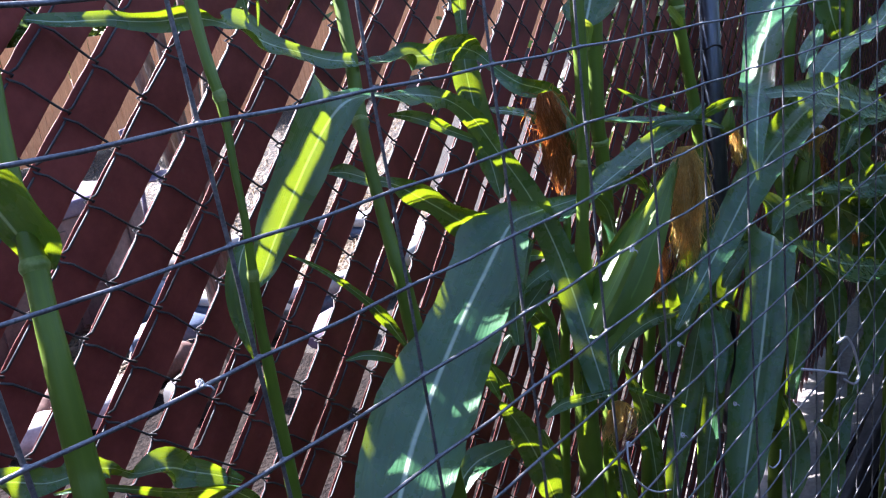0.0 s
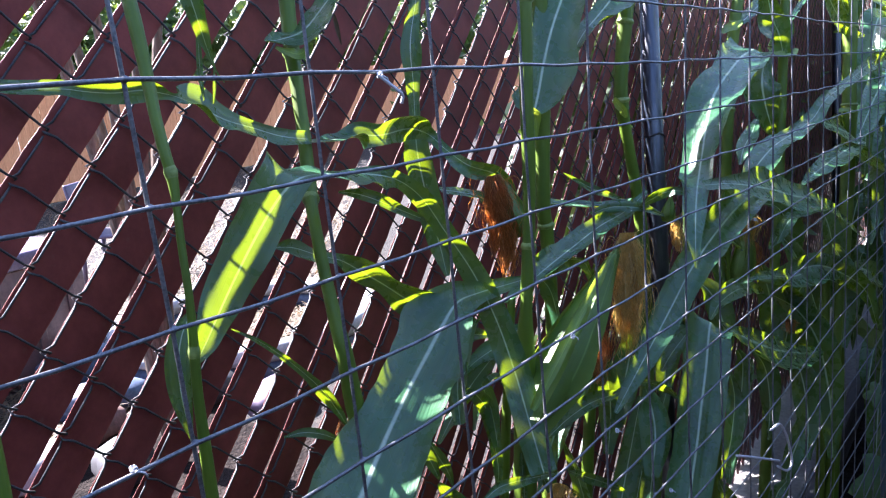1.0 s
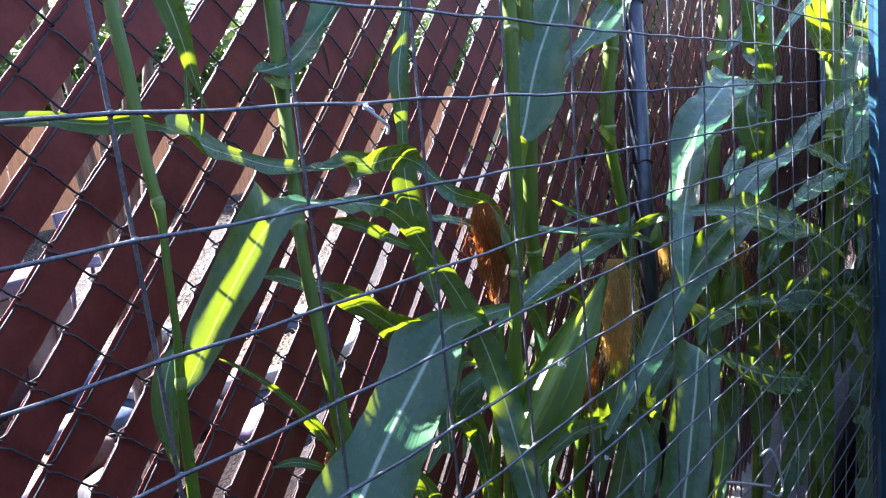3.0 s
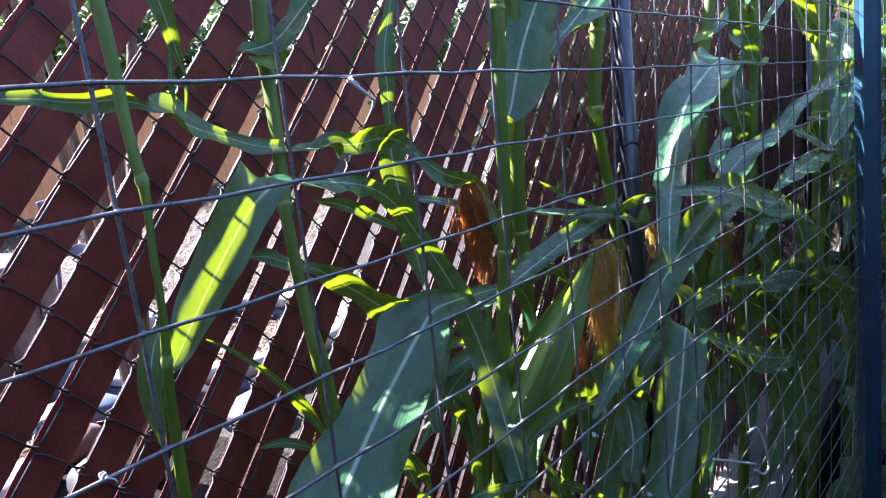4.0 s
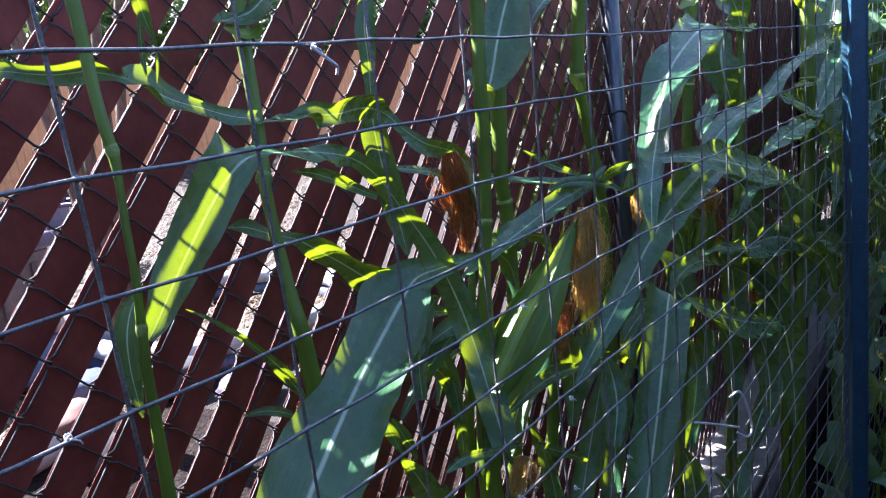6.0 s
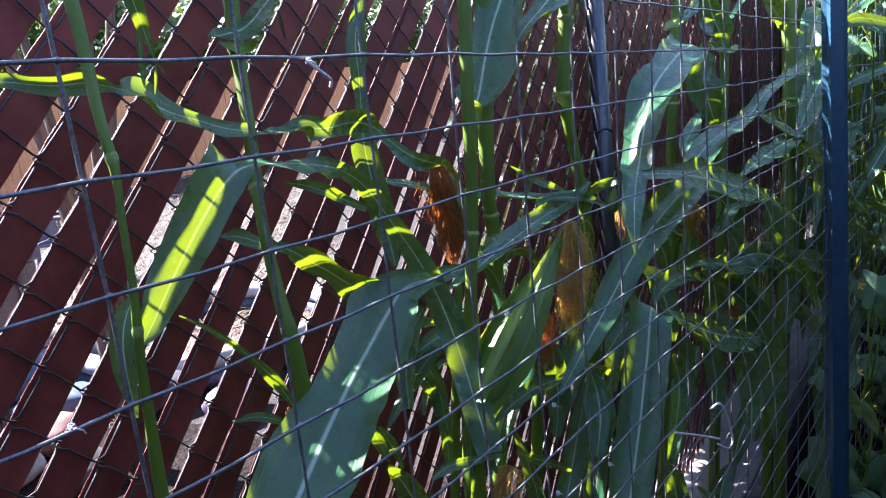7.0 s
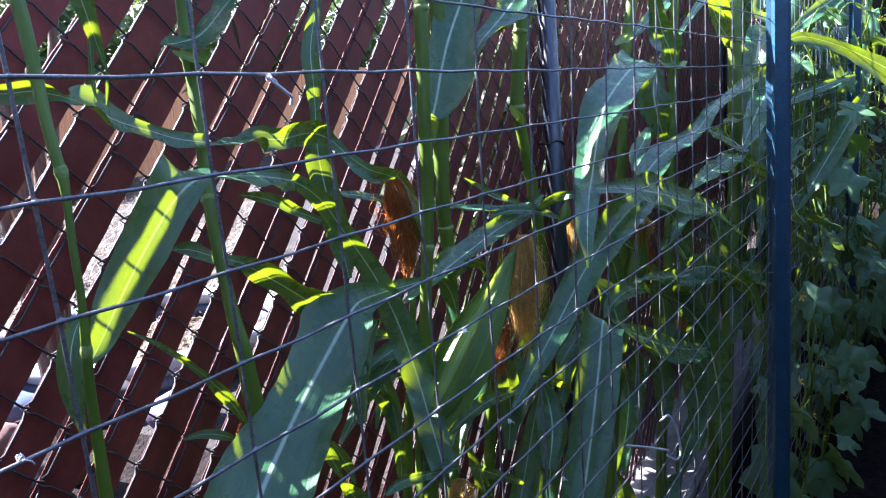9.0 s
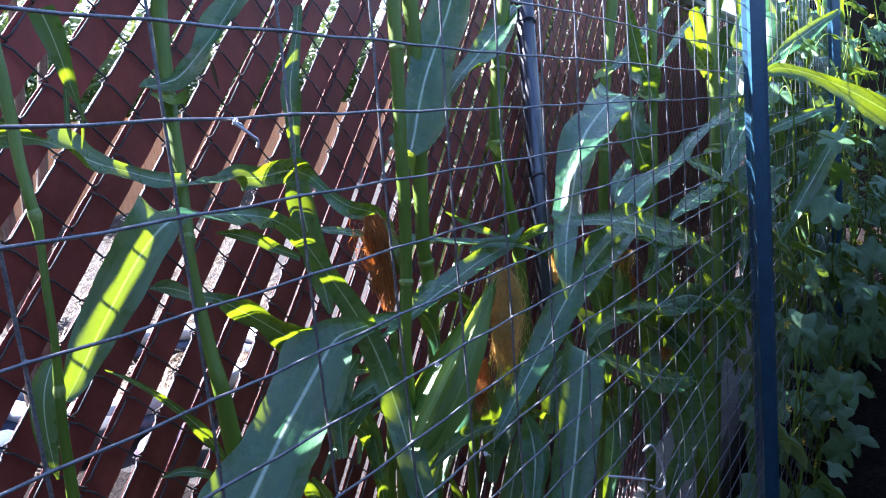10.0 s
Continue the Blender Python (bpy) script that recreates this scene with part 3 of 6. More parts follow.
blade(plant, [(-0.027, 0.187, 1.541), (-0.022, 0.187, 1.527), (-0.018, 0.187, 1.512), (-0.015, 0.187, 1.499), (-0.012, 0.187, 1.486), (-0.009, 0.187, 1.474), (-0.006, 0.187, 1.465), (0.000, 0.187, 1.457)],
      [0.0096, 0.0093, 0.0077, 0.0057, 0.0041, 0.0017, 0.0009, 0.0004], [0.0093, 0.0089, 0.0075, 0.0056, 0.0040, 0.0016, 0.0008, 0.0003],
      [-0.95, -0.95, -0.95, -0.95, -0.95, -0.95, -0.95, -0.95], fold=20, seed=201)
blade(plant, [(-0.007, 0.200, 1.492), (-0.008, 0.200, 1.481), (-0.010, 0.200, 1.463), (-0.010, 0.200, 1.446)],
      [0.0012, 0.0020, 0.0020, 0.0004], [0.0012, 0.0020, 0.0020, 0.0004],
      [-0.95, -0.95, -0.95, -0.95], fold=14, seed=202)
blade(plant, [(0.003, 0.200, 1.468), (0.001, 0.200, 1.454), (-0.002, 0.200, 1.443)],
      [0.0006, 0.0012, 0.0004], [0.0006, 0.0012, 0.0004],
      [-0.95, -0.95, -0.95], fold=14, seed=203)
blade(plant, [(-0.073, 0.165, 1.311), (-0.085, 0.163, 1.299), (-0.093, 0.161, 1.283), (-0.097, 0.158, 1.264), (-0.099, 0.154, 1.247), (-0.100, 0.150, 1.232)],
      [0.0020, 0.0078, 0.0094, 0.0087, 0.0052, 0.0008], [0.0018, 0.0070, 0.0082, 0.0075, 0.0044, 0.0007],
      [-0.15, -0.15, -0.15, -0.15, -0.15, -0.15], fold=14, wave=0.006, seed=204)

plant = corn("sturdy corn plant with a broad dark leaf")
stalk(plant, [(-0.137, 0.238, 1.665), (-0.157, 0.227, 1.586), (-0.174, 0.216, 1.516), (-0.185, 0.210, 1.472), (-0.193, 0.195, 1.441), (-0.203, 0.180, 1.409), (-0.212, 0.165, 1.374), (-0.218, 0.153, 1.339), (-0.224, 0.142, 1.319), (-0.230, 0.130, 1.296), (-0.234, 0.123, 1.271), (-0.238, 0.117, 1.238), (-0.242, 0.110, 1.220), (-0.249, 0.110, 1.170), (-0.261, 0.110, 1.080), (-0.283, 0.110, 0.918), (-0.323, 0.110, 0.626), (-0.394, 0.110, 0.101), (-0.408, 0.110, 0.000)], (0.0042, 0.0042, 0.0042, 0.0044, 0.0043, 0.0045, 0.0050, 0.0063, 0.0065, 0.0071, 0.0077, 0.0081, 0.0085, 0.0086, 0.0088, 0.0090, 0.0092, 0.0094, 0.0095), (0.390, ))
blade(plant, [(-0.213, 0.162, 1.333), (-0.217, 0.159, 1.347), (-0.224, 0.156, 1.362), (-0.231, 0.156, 1.379), (-0.239, 0.157, 1.399), (-0.245, 0.158, 1.414)],
      [0.0023, 0.0073, 0.0088, 0.0097, 0.0105, 0.0051], [0.0096, 0.0195, 0.0256, 0.0256, 0.0184, 0.0064],
      [-0.95, -0.95, -0.95, -0.95, -0.95, -0.95], fold=14, wave=0.008, seed=205)
blade(plant, [(-0.281, 0.150, 1.247), (-0.271, 0.152, 1.241), (-0.261, 0.154, 1.234), (-0.246, 0.155, 1.224), (-0.233, 0.157, 1.219), (-0.221, 0.159, 1.218), (-0.206, 0.162, 1.209), (-0.191, 0.165, 1.196), (-0.171, 0.169, 1.188), (-0.151, 0.173, 1.173), (-0.130, 0.176, 1.157), (-0.112, 0.180, 1.141)],
      [0.0049, 0.0071, 0.0075, 0.0083, 0.0070, 0.0106, 0.0042, 0.0037, 0.0119, 0.0084, 0.0058, 0.0021], [0.0060, 0.0087, 0.0105, 0.0074, 0.0041, 0.0097, 0.0066, 0.0036, 0.0112, 0.0106, 0.0080, 0.0026],
      [0.56, 0.58, 0.6, 0.54, 0.34, 0.42, 0.58, 0.52, 0.52, 0.62, 0.64, 0.68], fold=8, wave=0.006, seed=206)
blade(plant, [(-0.237, 0.170, 1.207), (-0.216, 0.172, 1.199), (-0.193, 0.173, 1.184), (-0.161, 0.175, 1.162), (-0.132, 0.173, 1.147), (-0.116, 0.172, 1.132), (-0.106, 0.170, 1.118)],
      [0.0011, 0.0020, 0.0020, 0.0040, 0.0118, 0.0072, 0.0016], [0.0016, 0.0034, 0.0028, 0.0052, 0.0105, 0.0065, 0.0012],
      [0.56, 0.56, 0.56, 0.15, -0.95, -0.95, -0.95], fold=14, seed=207)

plant = corn("tall corn plant with long arching leaves")
stalk(plant, [(0.331, 0.384, 1.769), (0.296, 0.374, 1.693), (0.264, 0.365, 1.625), (0.244, 0.360, 1.583), (0.227, 0.345, 1.547), (0.209, 0.329, 1.489), (0.195, 0.314, 1.455), (0.180, 0.298, 1.406), (0.164, 0.283, 1.353), (0.149, 0.268, 1.337), (0.137, 0.254, 1.315), (0.129, 0.242, 1.281), (0.122, 0.229, 1.240), (0.118, 0.219, 1.211), (0.119, 0.216, 1.167), (0.122, 0.213, 1.127), (0.129, 0.210, 1.062), (0.132, 0.210, 1.012), (0.138, 0.210, 0.922), (0.148, 0.210, 0.760), (0.165, 0.210, 0.469), (0.194, 0.210, 0.000)], (0.0083, 0.0083, 0.0083, 0.0088, 0.0086, 0.0077, 0.0069, 0.0068, 0.0072, 0.0059, 0.0058, 0.0058, 0.0068, 0.0078, 0.0090, 0.0092, 0.0095, 0.0097, 0.0099, 0.0101, 0.0103, 0.0105), (0.246, 0.403, ))
blade(plant, [(0.173, 0.285, 1.400), (0.141, 0.288, 1.407), (0.109, 0.288, 1.418), (0.074, 0.285, 1.430), (0.046, 0.280, 1.444), (0.022, 0.274, 1.451), (0.010, 0.279, 1.455), (0.001, 0.288, 1.458), (-0.015, 0.301, 1.458), (-0.028, 0.316, 1.461), (-0.039, 0.328, 1.465), (-0.053, 0.335, 1.467), (-0.075, 0.340, 1.469), (-0.096, 0.345, 1.473)],
      [0.0073, 0.0114, 0.0120, 0.0204, 0.0154, 0.0045, 0.0057, 0.0096, 0.0087, 0.0065, 0.0064, 0.0108, 0.0104, 0.0034], [0.0092, 0.0073, 0.0078, 0.0162, 0.0242, 0.0027, 0.0076, 0.0105, 0.0080, 0.0064, 0.0072, 0.0077, 0.0083, 0.0025],
      [0.42, 0.38, 0.42, 0.47, 0.47, 0.15, -0.77, -0.95, -0.95, -0.6, 0.38, 0.47, 0.47, 0.47], fold=10, wave=0.004, twist=3, seed=208)
blade(plant, [(0.174, 0.288, 1.398), (0.221, 0.298, 1.395), (0.271, 0.312, 1.394), (0.295, 0.297, 1.390), (0.355, 0.305, 1.390), (0.400, 0.312, 1.379), (0.401, 0.290, 1.361), (0.390, 0.252, 1.343), (0.429, 0.244, 1.327), (0.444, 0.235, 1.309), (0.449, 0.230, 1.287)],
      [0.0085, 0.0117, 0.0149, 0.0122, 0.0197, 0.0084, 0.0054, 0.0069, 0.0113, 0.0081, 0.0020], [0.0099, 0.0156, 0.0197, 0.0112, 0.0145, 0.0081, 0.0082, 0.0131, 0.0094, 0.0084, 0.0022],
      [0.42, 0.42, 0.38, -0.15, -0.95, -0.95, -0.15, -0.95, -0.95, -0.95, -0.95], fold=10, wave=0.005, seed=209)
blade(plant, [(0.104, 0.277, 1.309), (0.123, 0.272, 1.305), (0.149, 0.267, 1.292), (0.174, 0.263, 1.281), (0.199, 0.259, 1.262), (0.222, 0.252, 1.243), (0.248, 0.246, 1.221), (0.275, 0.243, 1.204), (0.293, 0.243, 1.189)],
      [0.0011, 0.0084, 0.0051, 0.0066, 0.0170, 0.0149, 0.0196, 0.0201, 0.0066], [0.0014, 0.0090, 0.0092, 0.0078, 0.0124, 0.0109, 0.0166, 0.0135, 0.0049],
      [0.47, 0.47, 0.47, 0.27, -0.6, -0.95, -0.95, -0.95, -0.95], fold=8, wave=0.005, seed=210)
blade(plant, [(0.034, 0.265, 1.254), (0.055, 0.260, 1.238), (0.076, 0.255, 1.217), (0.097, 0.250, 1.192), (0.111, 0.245, 1.171), (0.121, 0.241, 1.150), (0.129, 0.236, 1.129)],
      [0.0005, 0.0020, 0.0032, 0.0045, 0.0069, 0.0060, 0.0012], [0.0005, 0.0024, 0.0029, 0.0040, 0.0071, 0.0041, 0.0010],
      [0.38, 0.38, 0.38, 0.38, 0.38, 0.38, 0.38], fold=14, wave=0.002, seed=211)
blade(plant, [(0.313, 0.310, 1.590), (0.271, 0.310, 1.551), (0.236, 0.310, 1.523), (0.210, 0.312, 1.504), (0.185, 0.316, 1.497), (0.166, 0.320, 1.495)],
      [0.0174, 0.0131, 0.0205, 0.0313, 0.0217, 0.0025], [0.0136, 0.0146, 0.0155, 0.0149, 0.0143, 0.0013],
      [0.47, 0.47, 0.47, 0.47, 0.47, 0.47], fold=18, wave=0.01, seed=212)
blade(plant, [(0.170, 0.310, 1.488), (0.176, 0.300, 1.483), (0.189, 0.297, 1.481), (0.207, 0.300, 1.489)],
      [0.0011, 0.0033, 0.0054, 0.0019], [0.0013, 0.0057, 0.0126, 0.0033],
      [0.38, 0.38, 0.38, 0.38], fold=14, mat=HUSK, name="collar", seed=213)
blade(plant, [(0.278, 0.330, 1.521), (0.280, 0.330, 1.508), (0.284, 0.330, 1.489)],
      [0.0013, 0.0027, 0.0007], [0.0012, 0.0024, 0.0006],
      [0.27, 0.27, 0.27], fold=14, mat=DRY, name="dry_shred", seed=214)
blade(plant, [(0.089, 0.283, 1.128), (0.100, 0.268, 1.131), (0.113, 0.256, 1.126), (0.127, 0.248, 1.115)],
      [0.0011, 0.0042, 0.0047, 0.0016], [0.0012, 0.0047, 0.0051, 0.0016],
      [0.56, 0.56, 0.56, 0.56], fold=14, seed=215)
silk(plant, (0.140, 0.250, 1.131), (0.125, 0.248, 1.111), 0.0051, 90, 26, SILK, 0.032)

plant = corn("corn plant with a wide drooping leaf and two ears")
stalk(plant, [(0.468, 0.189, 1.787), (0.453, 0.187, 1.699), (0.440, 0.186, 1.620), (0.432, 0.185, 1.571), (0.424, 0.182, 1.528), (0.415, 0.180, 1.467), (0.403, 0.177, 1.406), (0.397, 0.176, 1.345), (0.390, 0.177, 1.282), (0.385, 0.178, 1.247), (0.372, 0.179, 1.182), (0.370, 0.183, 1.135), (0.369, 0.186, 1.088), (0.357, 0.190, 0.965), (0.355, 0.190, 0.915), (0.349, 0.190, 0.825), (0.340, 0.190, 0.663), (0.324, 0.190, 0.372), (0.303, 0.190, 0.000)], (0.0080, 0.0080, 0.0080, 0.0085, 0.0078, 0.0077, 0.0076, 0.0076, 0.0070, 0.0070, 0.0070, 0.0110, 0.0132, 0.0138, 0.0141, 0.0144, 0.0147, 0.0150, 0.0153), (0.239, 0.500, ))
blade(plant, [(0.319, 0.140, 1.015), (0.331, 0.160, 1.062), (0.348, 0.185, 1.114), (0.350, 0.205, 1.172), (0.335, 0.220, 1.229), (0.310, 0.235, 1.282), (0.281, 0.240, 1.324), (0.242, 0.240, 1.350), (0.191, 0.235, 1.364), (0.138, 0.224, 1.372), (0.090, 0.212, 1.376), (0.059, 0.208, 1.365), (0.031, 0.207, 1.343), (0.006, 0.207, 1.318), (-0.017, 0.206, 1.294), (-0.037, 0.204, 1.273), (-0.049, 0.203, 1.262)],
      [0.0149, 0.0170, 0.0173, 0.0160, 0.0138, 0.0105, 0.0107, 0.0087, 0.0236, 0.0227, 0.0114, 0.0145, 0.0181, 0.0167, 0.0136, 0.0092, 0.0032], [0.0147, 0.0167, 0.0171, 0.0158, 0.0138, 0.0104, 0.0107, 0.0086, 0.0091, 0.0147, 0.0331, 0.0295, 0.0242, 0.0210, 0.0175, 0.0121, 0.0032],
      [-0.15, -0.15, -0.15, -0.15, -0.15, -0.6, -0.95, 0.15, 0.38, 0.42, 0.38, -0.95, -0.95, -0.95, -0.95, -0.95, -0.15], fold=3, wave=0.009, twist=2, belly=0.04, seed=216)
blade(plant, [(0.296, 0.255, 1.299), (0.267, 0.263, 1.315), (0.242, 0.270, 1.329), (0.222, 0.277, 1.338), (0.205, 0.285, 1.343)],
      [0.0044, 0.0058, 0.0055, 0.0046, 0.0011], [0.0037, 0.0060, 0.0082, 0.0065, 0.0013],
      [0.38, 0.42, 0.38, -0.6, -0.95], fold=14, seed=217)
blade(plant, [(0.409, 0.196, 1.207), (0.371, 0.205, 1.208), (0.329, 0.212, 1.210), (0.290, 0.213, 1.210), (0.252, 0.207, 1.196), (0.214, 0.200, 1.180), (0.167, 0.190, 1.161), (0.125, 0.179, 1.144), (0.088, 0.167, 1.130), (0.059, 0.157, 1.119), (0.025, 0.144, 1.108), (-0.005, 0.130, 1.097), (-0.034, 0.115, 1.087), (-0.062, 0.100, 1.074), (-0.087, 0.085, 1.067)],
      [0.0041, 0.0080, 0.0128, 0.0208, 0.0306, 0.0375, 0.0390, 0.0412, 0.0413, 0.0431, 0.0408, 0.0382, 0.0324, 0.0212, 0.0044], [0.0040, 0.0091, 0.0137, 0.0253, 0.0441, 0.0369, 0.0298, 0.0305, 0.0408, 0.0432, 0.0406, 0.0376, 0.0324, 0.0212, 0.0044],
      [0.25, 0.25, 0.22, 0.16, 0.15, 0.15, 0.14, 0.1, 0.05, 0, -0.05, -0.05, -0.05, -0.05, -0.05], fold=4, wave=0.003, twist=2, seed=218)
blade(plant, [(0.318, 0.250, 1.090), (0.353, 0.248, 1.077), (0.375, 0.246, 1.045), (0.381, 0.244, 1.002), (0.382, 0.242, 0.965), (0.370, 0.240, 0.945)],
      [0.0041, 0.0097, 0.0111, 0.0083, 0.0056, 0.0022], [0.0028, 0.0079, 0.0100, 0.0092, 0.0084, 0.0029],
      [-0.95, -0.95, -0.95, -0.95, -0.95, -0.95], fold=14, seed=219)
blade(plant, [(0.252, 0.240, 1.060), (0.264, 0.240, 1.038), (0.278, 0.240, 1.014), (0.285, 0.240, 0.993)],
      [0.0026, 0.0080, 0.0053, 0.0013], [0.0024, 0.0074, 0.0050, 0.0013],
      [-0.15, -0.15, -0.15, -0.15], fold=14, seed=220)
blade(plant, [(0.426, 0.240, 1.125), (0.354, 0.247, 1.093), (0.312, 0.248, 1.070), (0.273, 0.245, 1.048)],
      [0.0065, 0.0112, 0.0111, 0.0023], [0.0055, 0.0094, 0.0090, 0.0019],
      [0.42, 0.47, 0.51, 0.51], fold=14, seed=221)
blade(plant, [(0.445, 0.230, 1.135), (0.396, 0.233, 1.127), (0.344, 0.237, 1.121), (0.312, 0.240, 1.109)],
      [0.0068, 0.0140, 0.0098, 0.0023], [0.0057, 0.0124, 0.0079, 0.0019],
      [0.42, 0.47, 0.47, 0.47], fold=14, seed=222)
blade(plant, [(0.337, 0.170, 1.045), (0.348, 0.168, 1.017), (0.359, 0.167, 0.990), (0.369, 0.165, 0.961)],
      [0.0025, 0.0052, 0.0046, 0.0020], [0.0027, 0.0054, 0.0055, 0.0021],
      [-0.95, -0.95, -0.95, -0.95], fold=14, seed=223)
blade(plant, [(0.340, 0.180, 1.021), (0.339, 0.180, 0.997), (0.339, 0.180, 0.969), (0.332, 0.180, 0.944)],
      [0.0019, 0.0032, 0.0033, 0.0013], [0.0023, 0.0038, 0.0040, 0.0017],
      [-0.95, -0.95, -0.95, -0.95], fold=14, seed=224)
ear(plant, (0.342, 0.165, 1.057), (0.553, 0.150, 1.212), 0.0259, None, 0.01, 0, 35)
blade(plant, [(0.536, 0.145, 1.209), (0.514, 0.147, 1.176), (0.491, 0.148, 1.149), (0.468, 0.150, 1.126)],
      [0.0030, 0.0066, 0.0065, 0.0007], [0.0028, 0.0049, 0.0048, 0.0007],
      [0.38, 0.38, 0.38, 0.38], fold=14, mat=HUSK, name="husk_flap", seed=225)
blade(plant, [(0.324, 0.150, 1.084), (0.363, 0.141, 1.122), (0.422, 0.140, 1.157), (0.491, 0.142, 1.193), (0.530, 0.140, 1.215)],
      [0.0051, 0.0092, 0.0085, 0.0059, 0.0007], [0.0037, 0.0050, 0.0032, 0.0020, 0.0007],
      [0.14, 0.1, 0.06, 0.06, 0.08], fold=14, wave=0.003, mat=HUSK, name="husk_flap", seed=226)
silk(plant, (0.567, 0.140, 1.230), (0.536, 0.130, 1.072), 0.0213, 520, 36, SILKY, 0.045)
ear(plant, (0.430, 0.210, 1.253), (0.425, 0.235, 1.326), 0.0134, None, 0.01, 0, 37)
silk(plant, (0.406, 0.232, 1.328), (0.410, 0.222, 1.201), 0.0171, 520, 38, SILK, 0.032)
silk(plant, (0.567, 0.185, 1.099), (0.536, 0.178, 1.021), 0.0131, 160, 39, SILK, 0.032)
silk(plant, (0.429, 0.180, 0.939), (0.390, 0.175, 0.893), 0.0191, 200, 40, SILKY, 0.032)

plant = corn("slim corn stalk half hidden behind its neighbour")
stalk(plant, [(0.571, 0.239, 1.807), (0.566, 0.239, 1.717), (0.562, 0.238, 1.637), (0.559, 0.238, 1.587), (0.557, 0.237, 1.539), (0.546, 0.236, 1.434), (0.536, 0.236, 1.356), (0.527, 0.236, 1.269), (0.531, 0.236, 1.231), (0.525, 0.233, 1.133), (0.508, 0.230, 1.029), (0.471, 0.226, 0.901), (0.463, 0.226, 0.851), (0.450, 0.226, 0.761), (0.425, 0.226, 0.599), (0.382, 0.226, 0.308), (0.336, 0.226, 0.000)], (0.0099, 0.0099, 0.0099, 0.0105, 0.0104, 0.0103, 0.0103, 0.0095, 0.0089, 0.0090, 0.0092, 0.0101, 0.0103, 0.0106, 0.0108, 0.0110, 0.0112), (0.345, 0.487, ))
blade(plant, [(0.467, 0.205, 1.394), (0.478, 0.207, 1.405), (0.490, 0.209, 1.422), (0.508, 0.211, 1.451), (0.539, 0.213, 1.491), (0.578, 0.214, 1.533), (0.612, 0.210, 1.578), (0.643, 0.205, 1.636)],
      [0.0230, 0.0314, 0.0220, 0.0194, 0.0239, 0.0282, 0.0263, 0.0111], [0.0123, 0.0251, 0.0361, 0.0426, 0.0334, 0.0307, 0.0284, 0.0115],
      [0.18, 0.18, 0.2, 0.2, 0.2, 0.2, 0.2, 0.2], fold=10, wave=0.006, twist=2, seed=227)
blade(plant, [(0.428, 0.185, 1.401), (0.433, 0.185, 1.392), (0.435, 0.185, 1.381), (0.434, 0.185, 1.368)],
      [0.0032, 0.0078, 0.0040, 0.0013], [0.0034, 0.0067, 0.0033, 0.0013],
      [0.27, 0.27, 0.27, 0.27], fold=14, mat=HUSK, name="collar", seed=228)
blade(plant, [(0.553, 0.205, 1.431), (0.571, 0.204, 1.457), (0.606, 0.203, 1.484), (0.658, 0.202, 1.510), (0.716, 0.201, 1.541), (0.800, 0.200, 1.591)],
      [0.0021, 0.0072, 0.0138, 0.0126, 0.0177, 0.0117], [0.0024, 0.0123, 0.0177, 0.0299, 0.0323, 0.0158],
      [0.38, 0.47, 0.56, 0.51, 0.47, 0.47], fold=16, wave=0.008, seed=229)
blade(plant, [(0.480, 0.360, 1.595), (0.468, 0.360, 1.554), (0.458, 0.358, 1.533), (0.442, 0.356, 1.502), (0.435, 0.355, 1.478), (0.434, 0.354, 1.444), (0.429, 0.353, 1.402), (0.422, 0.350, 1.360), (0.422, 0.345, 1.317), (0.423, 0.338, 1.274), (0.424, 0.330, 1.234), (0.419, 0.320, 1.199)],
      [0.0060, 0.0064, 0.0070, 0.0104, 0.0145, 0.0084, 0.0070, 0.0164, 0.0177, 0.0179, 0.0149, 0.0037], [0.0057, 0.0068, 0.0090, 0.0111, 0.0126, 0.0108, 0.0077, 0.0170, 0.0170, 0.0157, 0.0129, 0.0029],
      [0.15, -0.6, -0.6, 0.15, 0.15, -0.95, -0.95, 0.27, 0.27, 0.27, 0.27, 0.27], fold=10, wave=0.004, seed=230)
blade(plant, [(0.593, 0.320, 1.256), (0.629, 0.302, 1.256), (0.677, 0.282, 1.245), (0.721, 0.258, 1.237), (0.750, 0.230, 1.234), (0.735, 0.200, 1.244)],
      [0.0032, 0.0145, 0.0149, 0.0125, 0.0117, 0.0027], [0.0036, 0.0145, 0.0149, 0.0153, 0.0114, 0.0038],
      [1, 1, 1, 1, 1, 1], fold=6, seed=231)
blade(plant, [(0.706, 0.300, 1.287), (0.727, 0.287, 1.271), (0.756, 0.273, 1.253), (0.831, 0.260, 1.224)],
      [0.0008, 0.0034, 0.0063, 0.0019], [0.0010, 0.0042, 0.0083, 0.0027],
      [0.38, 0.38, 0.38, 0.38], fold=14, seed=232)
blade(plant, [(0.395, 0.300, 1.314), (0.436, 0.297, 1.304), (0.467, 0.293, 1.293), (0.479, 0.290, 1.278)],
      [0.0035, 0.0077, 0.0065, 0.0015], [0.0060, 0.0140, 0.0077, 0.0016],
      [0.51, 0.56, 0.56, 0.56], fold=14, seed=233)

plant = corn("corn plant with a bowed leaf beside the pipe post")
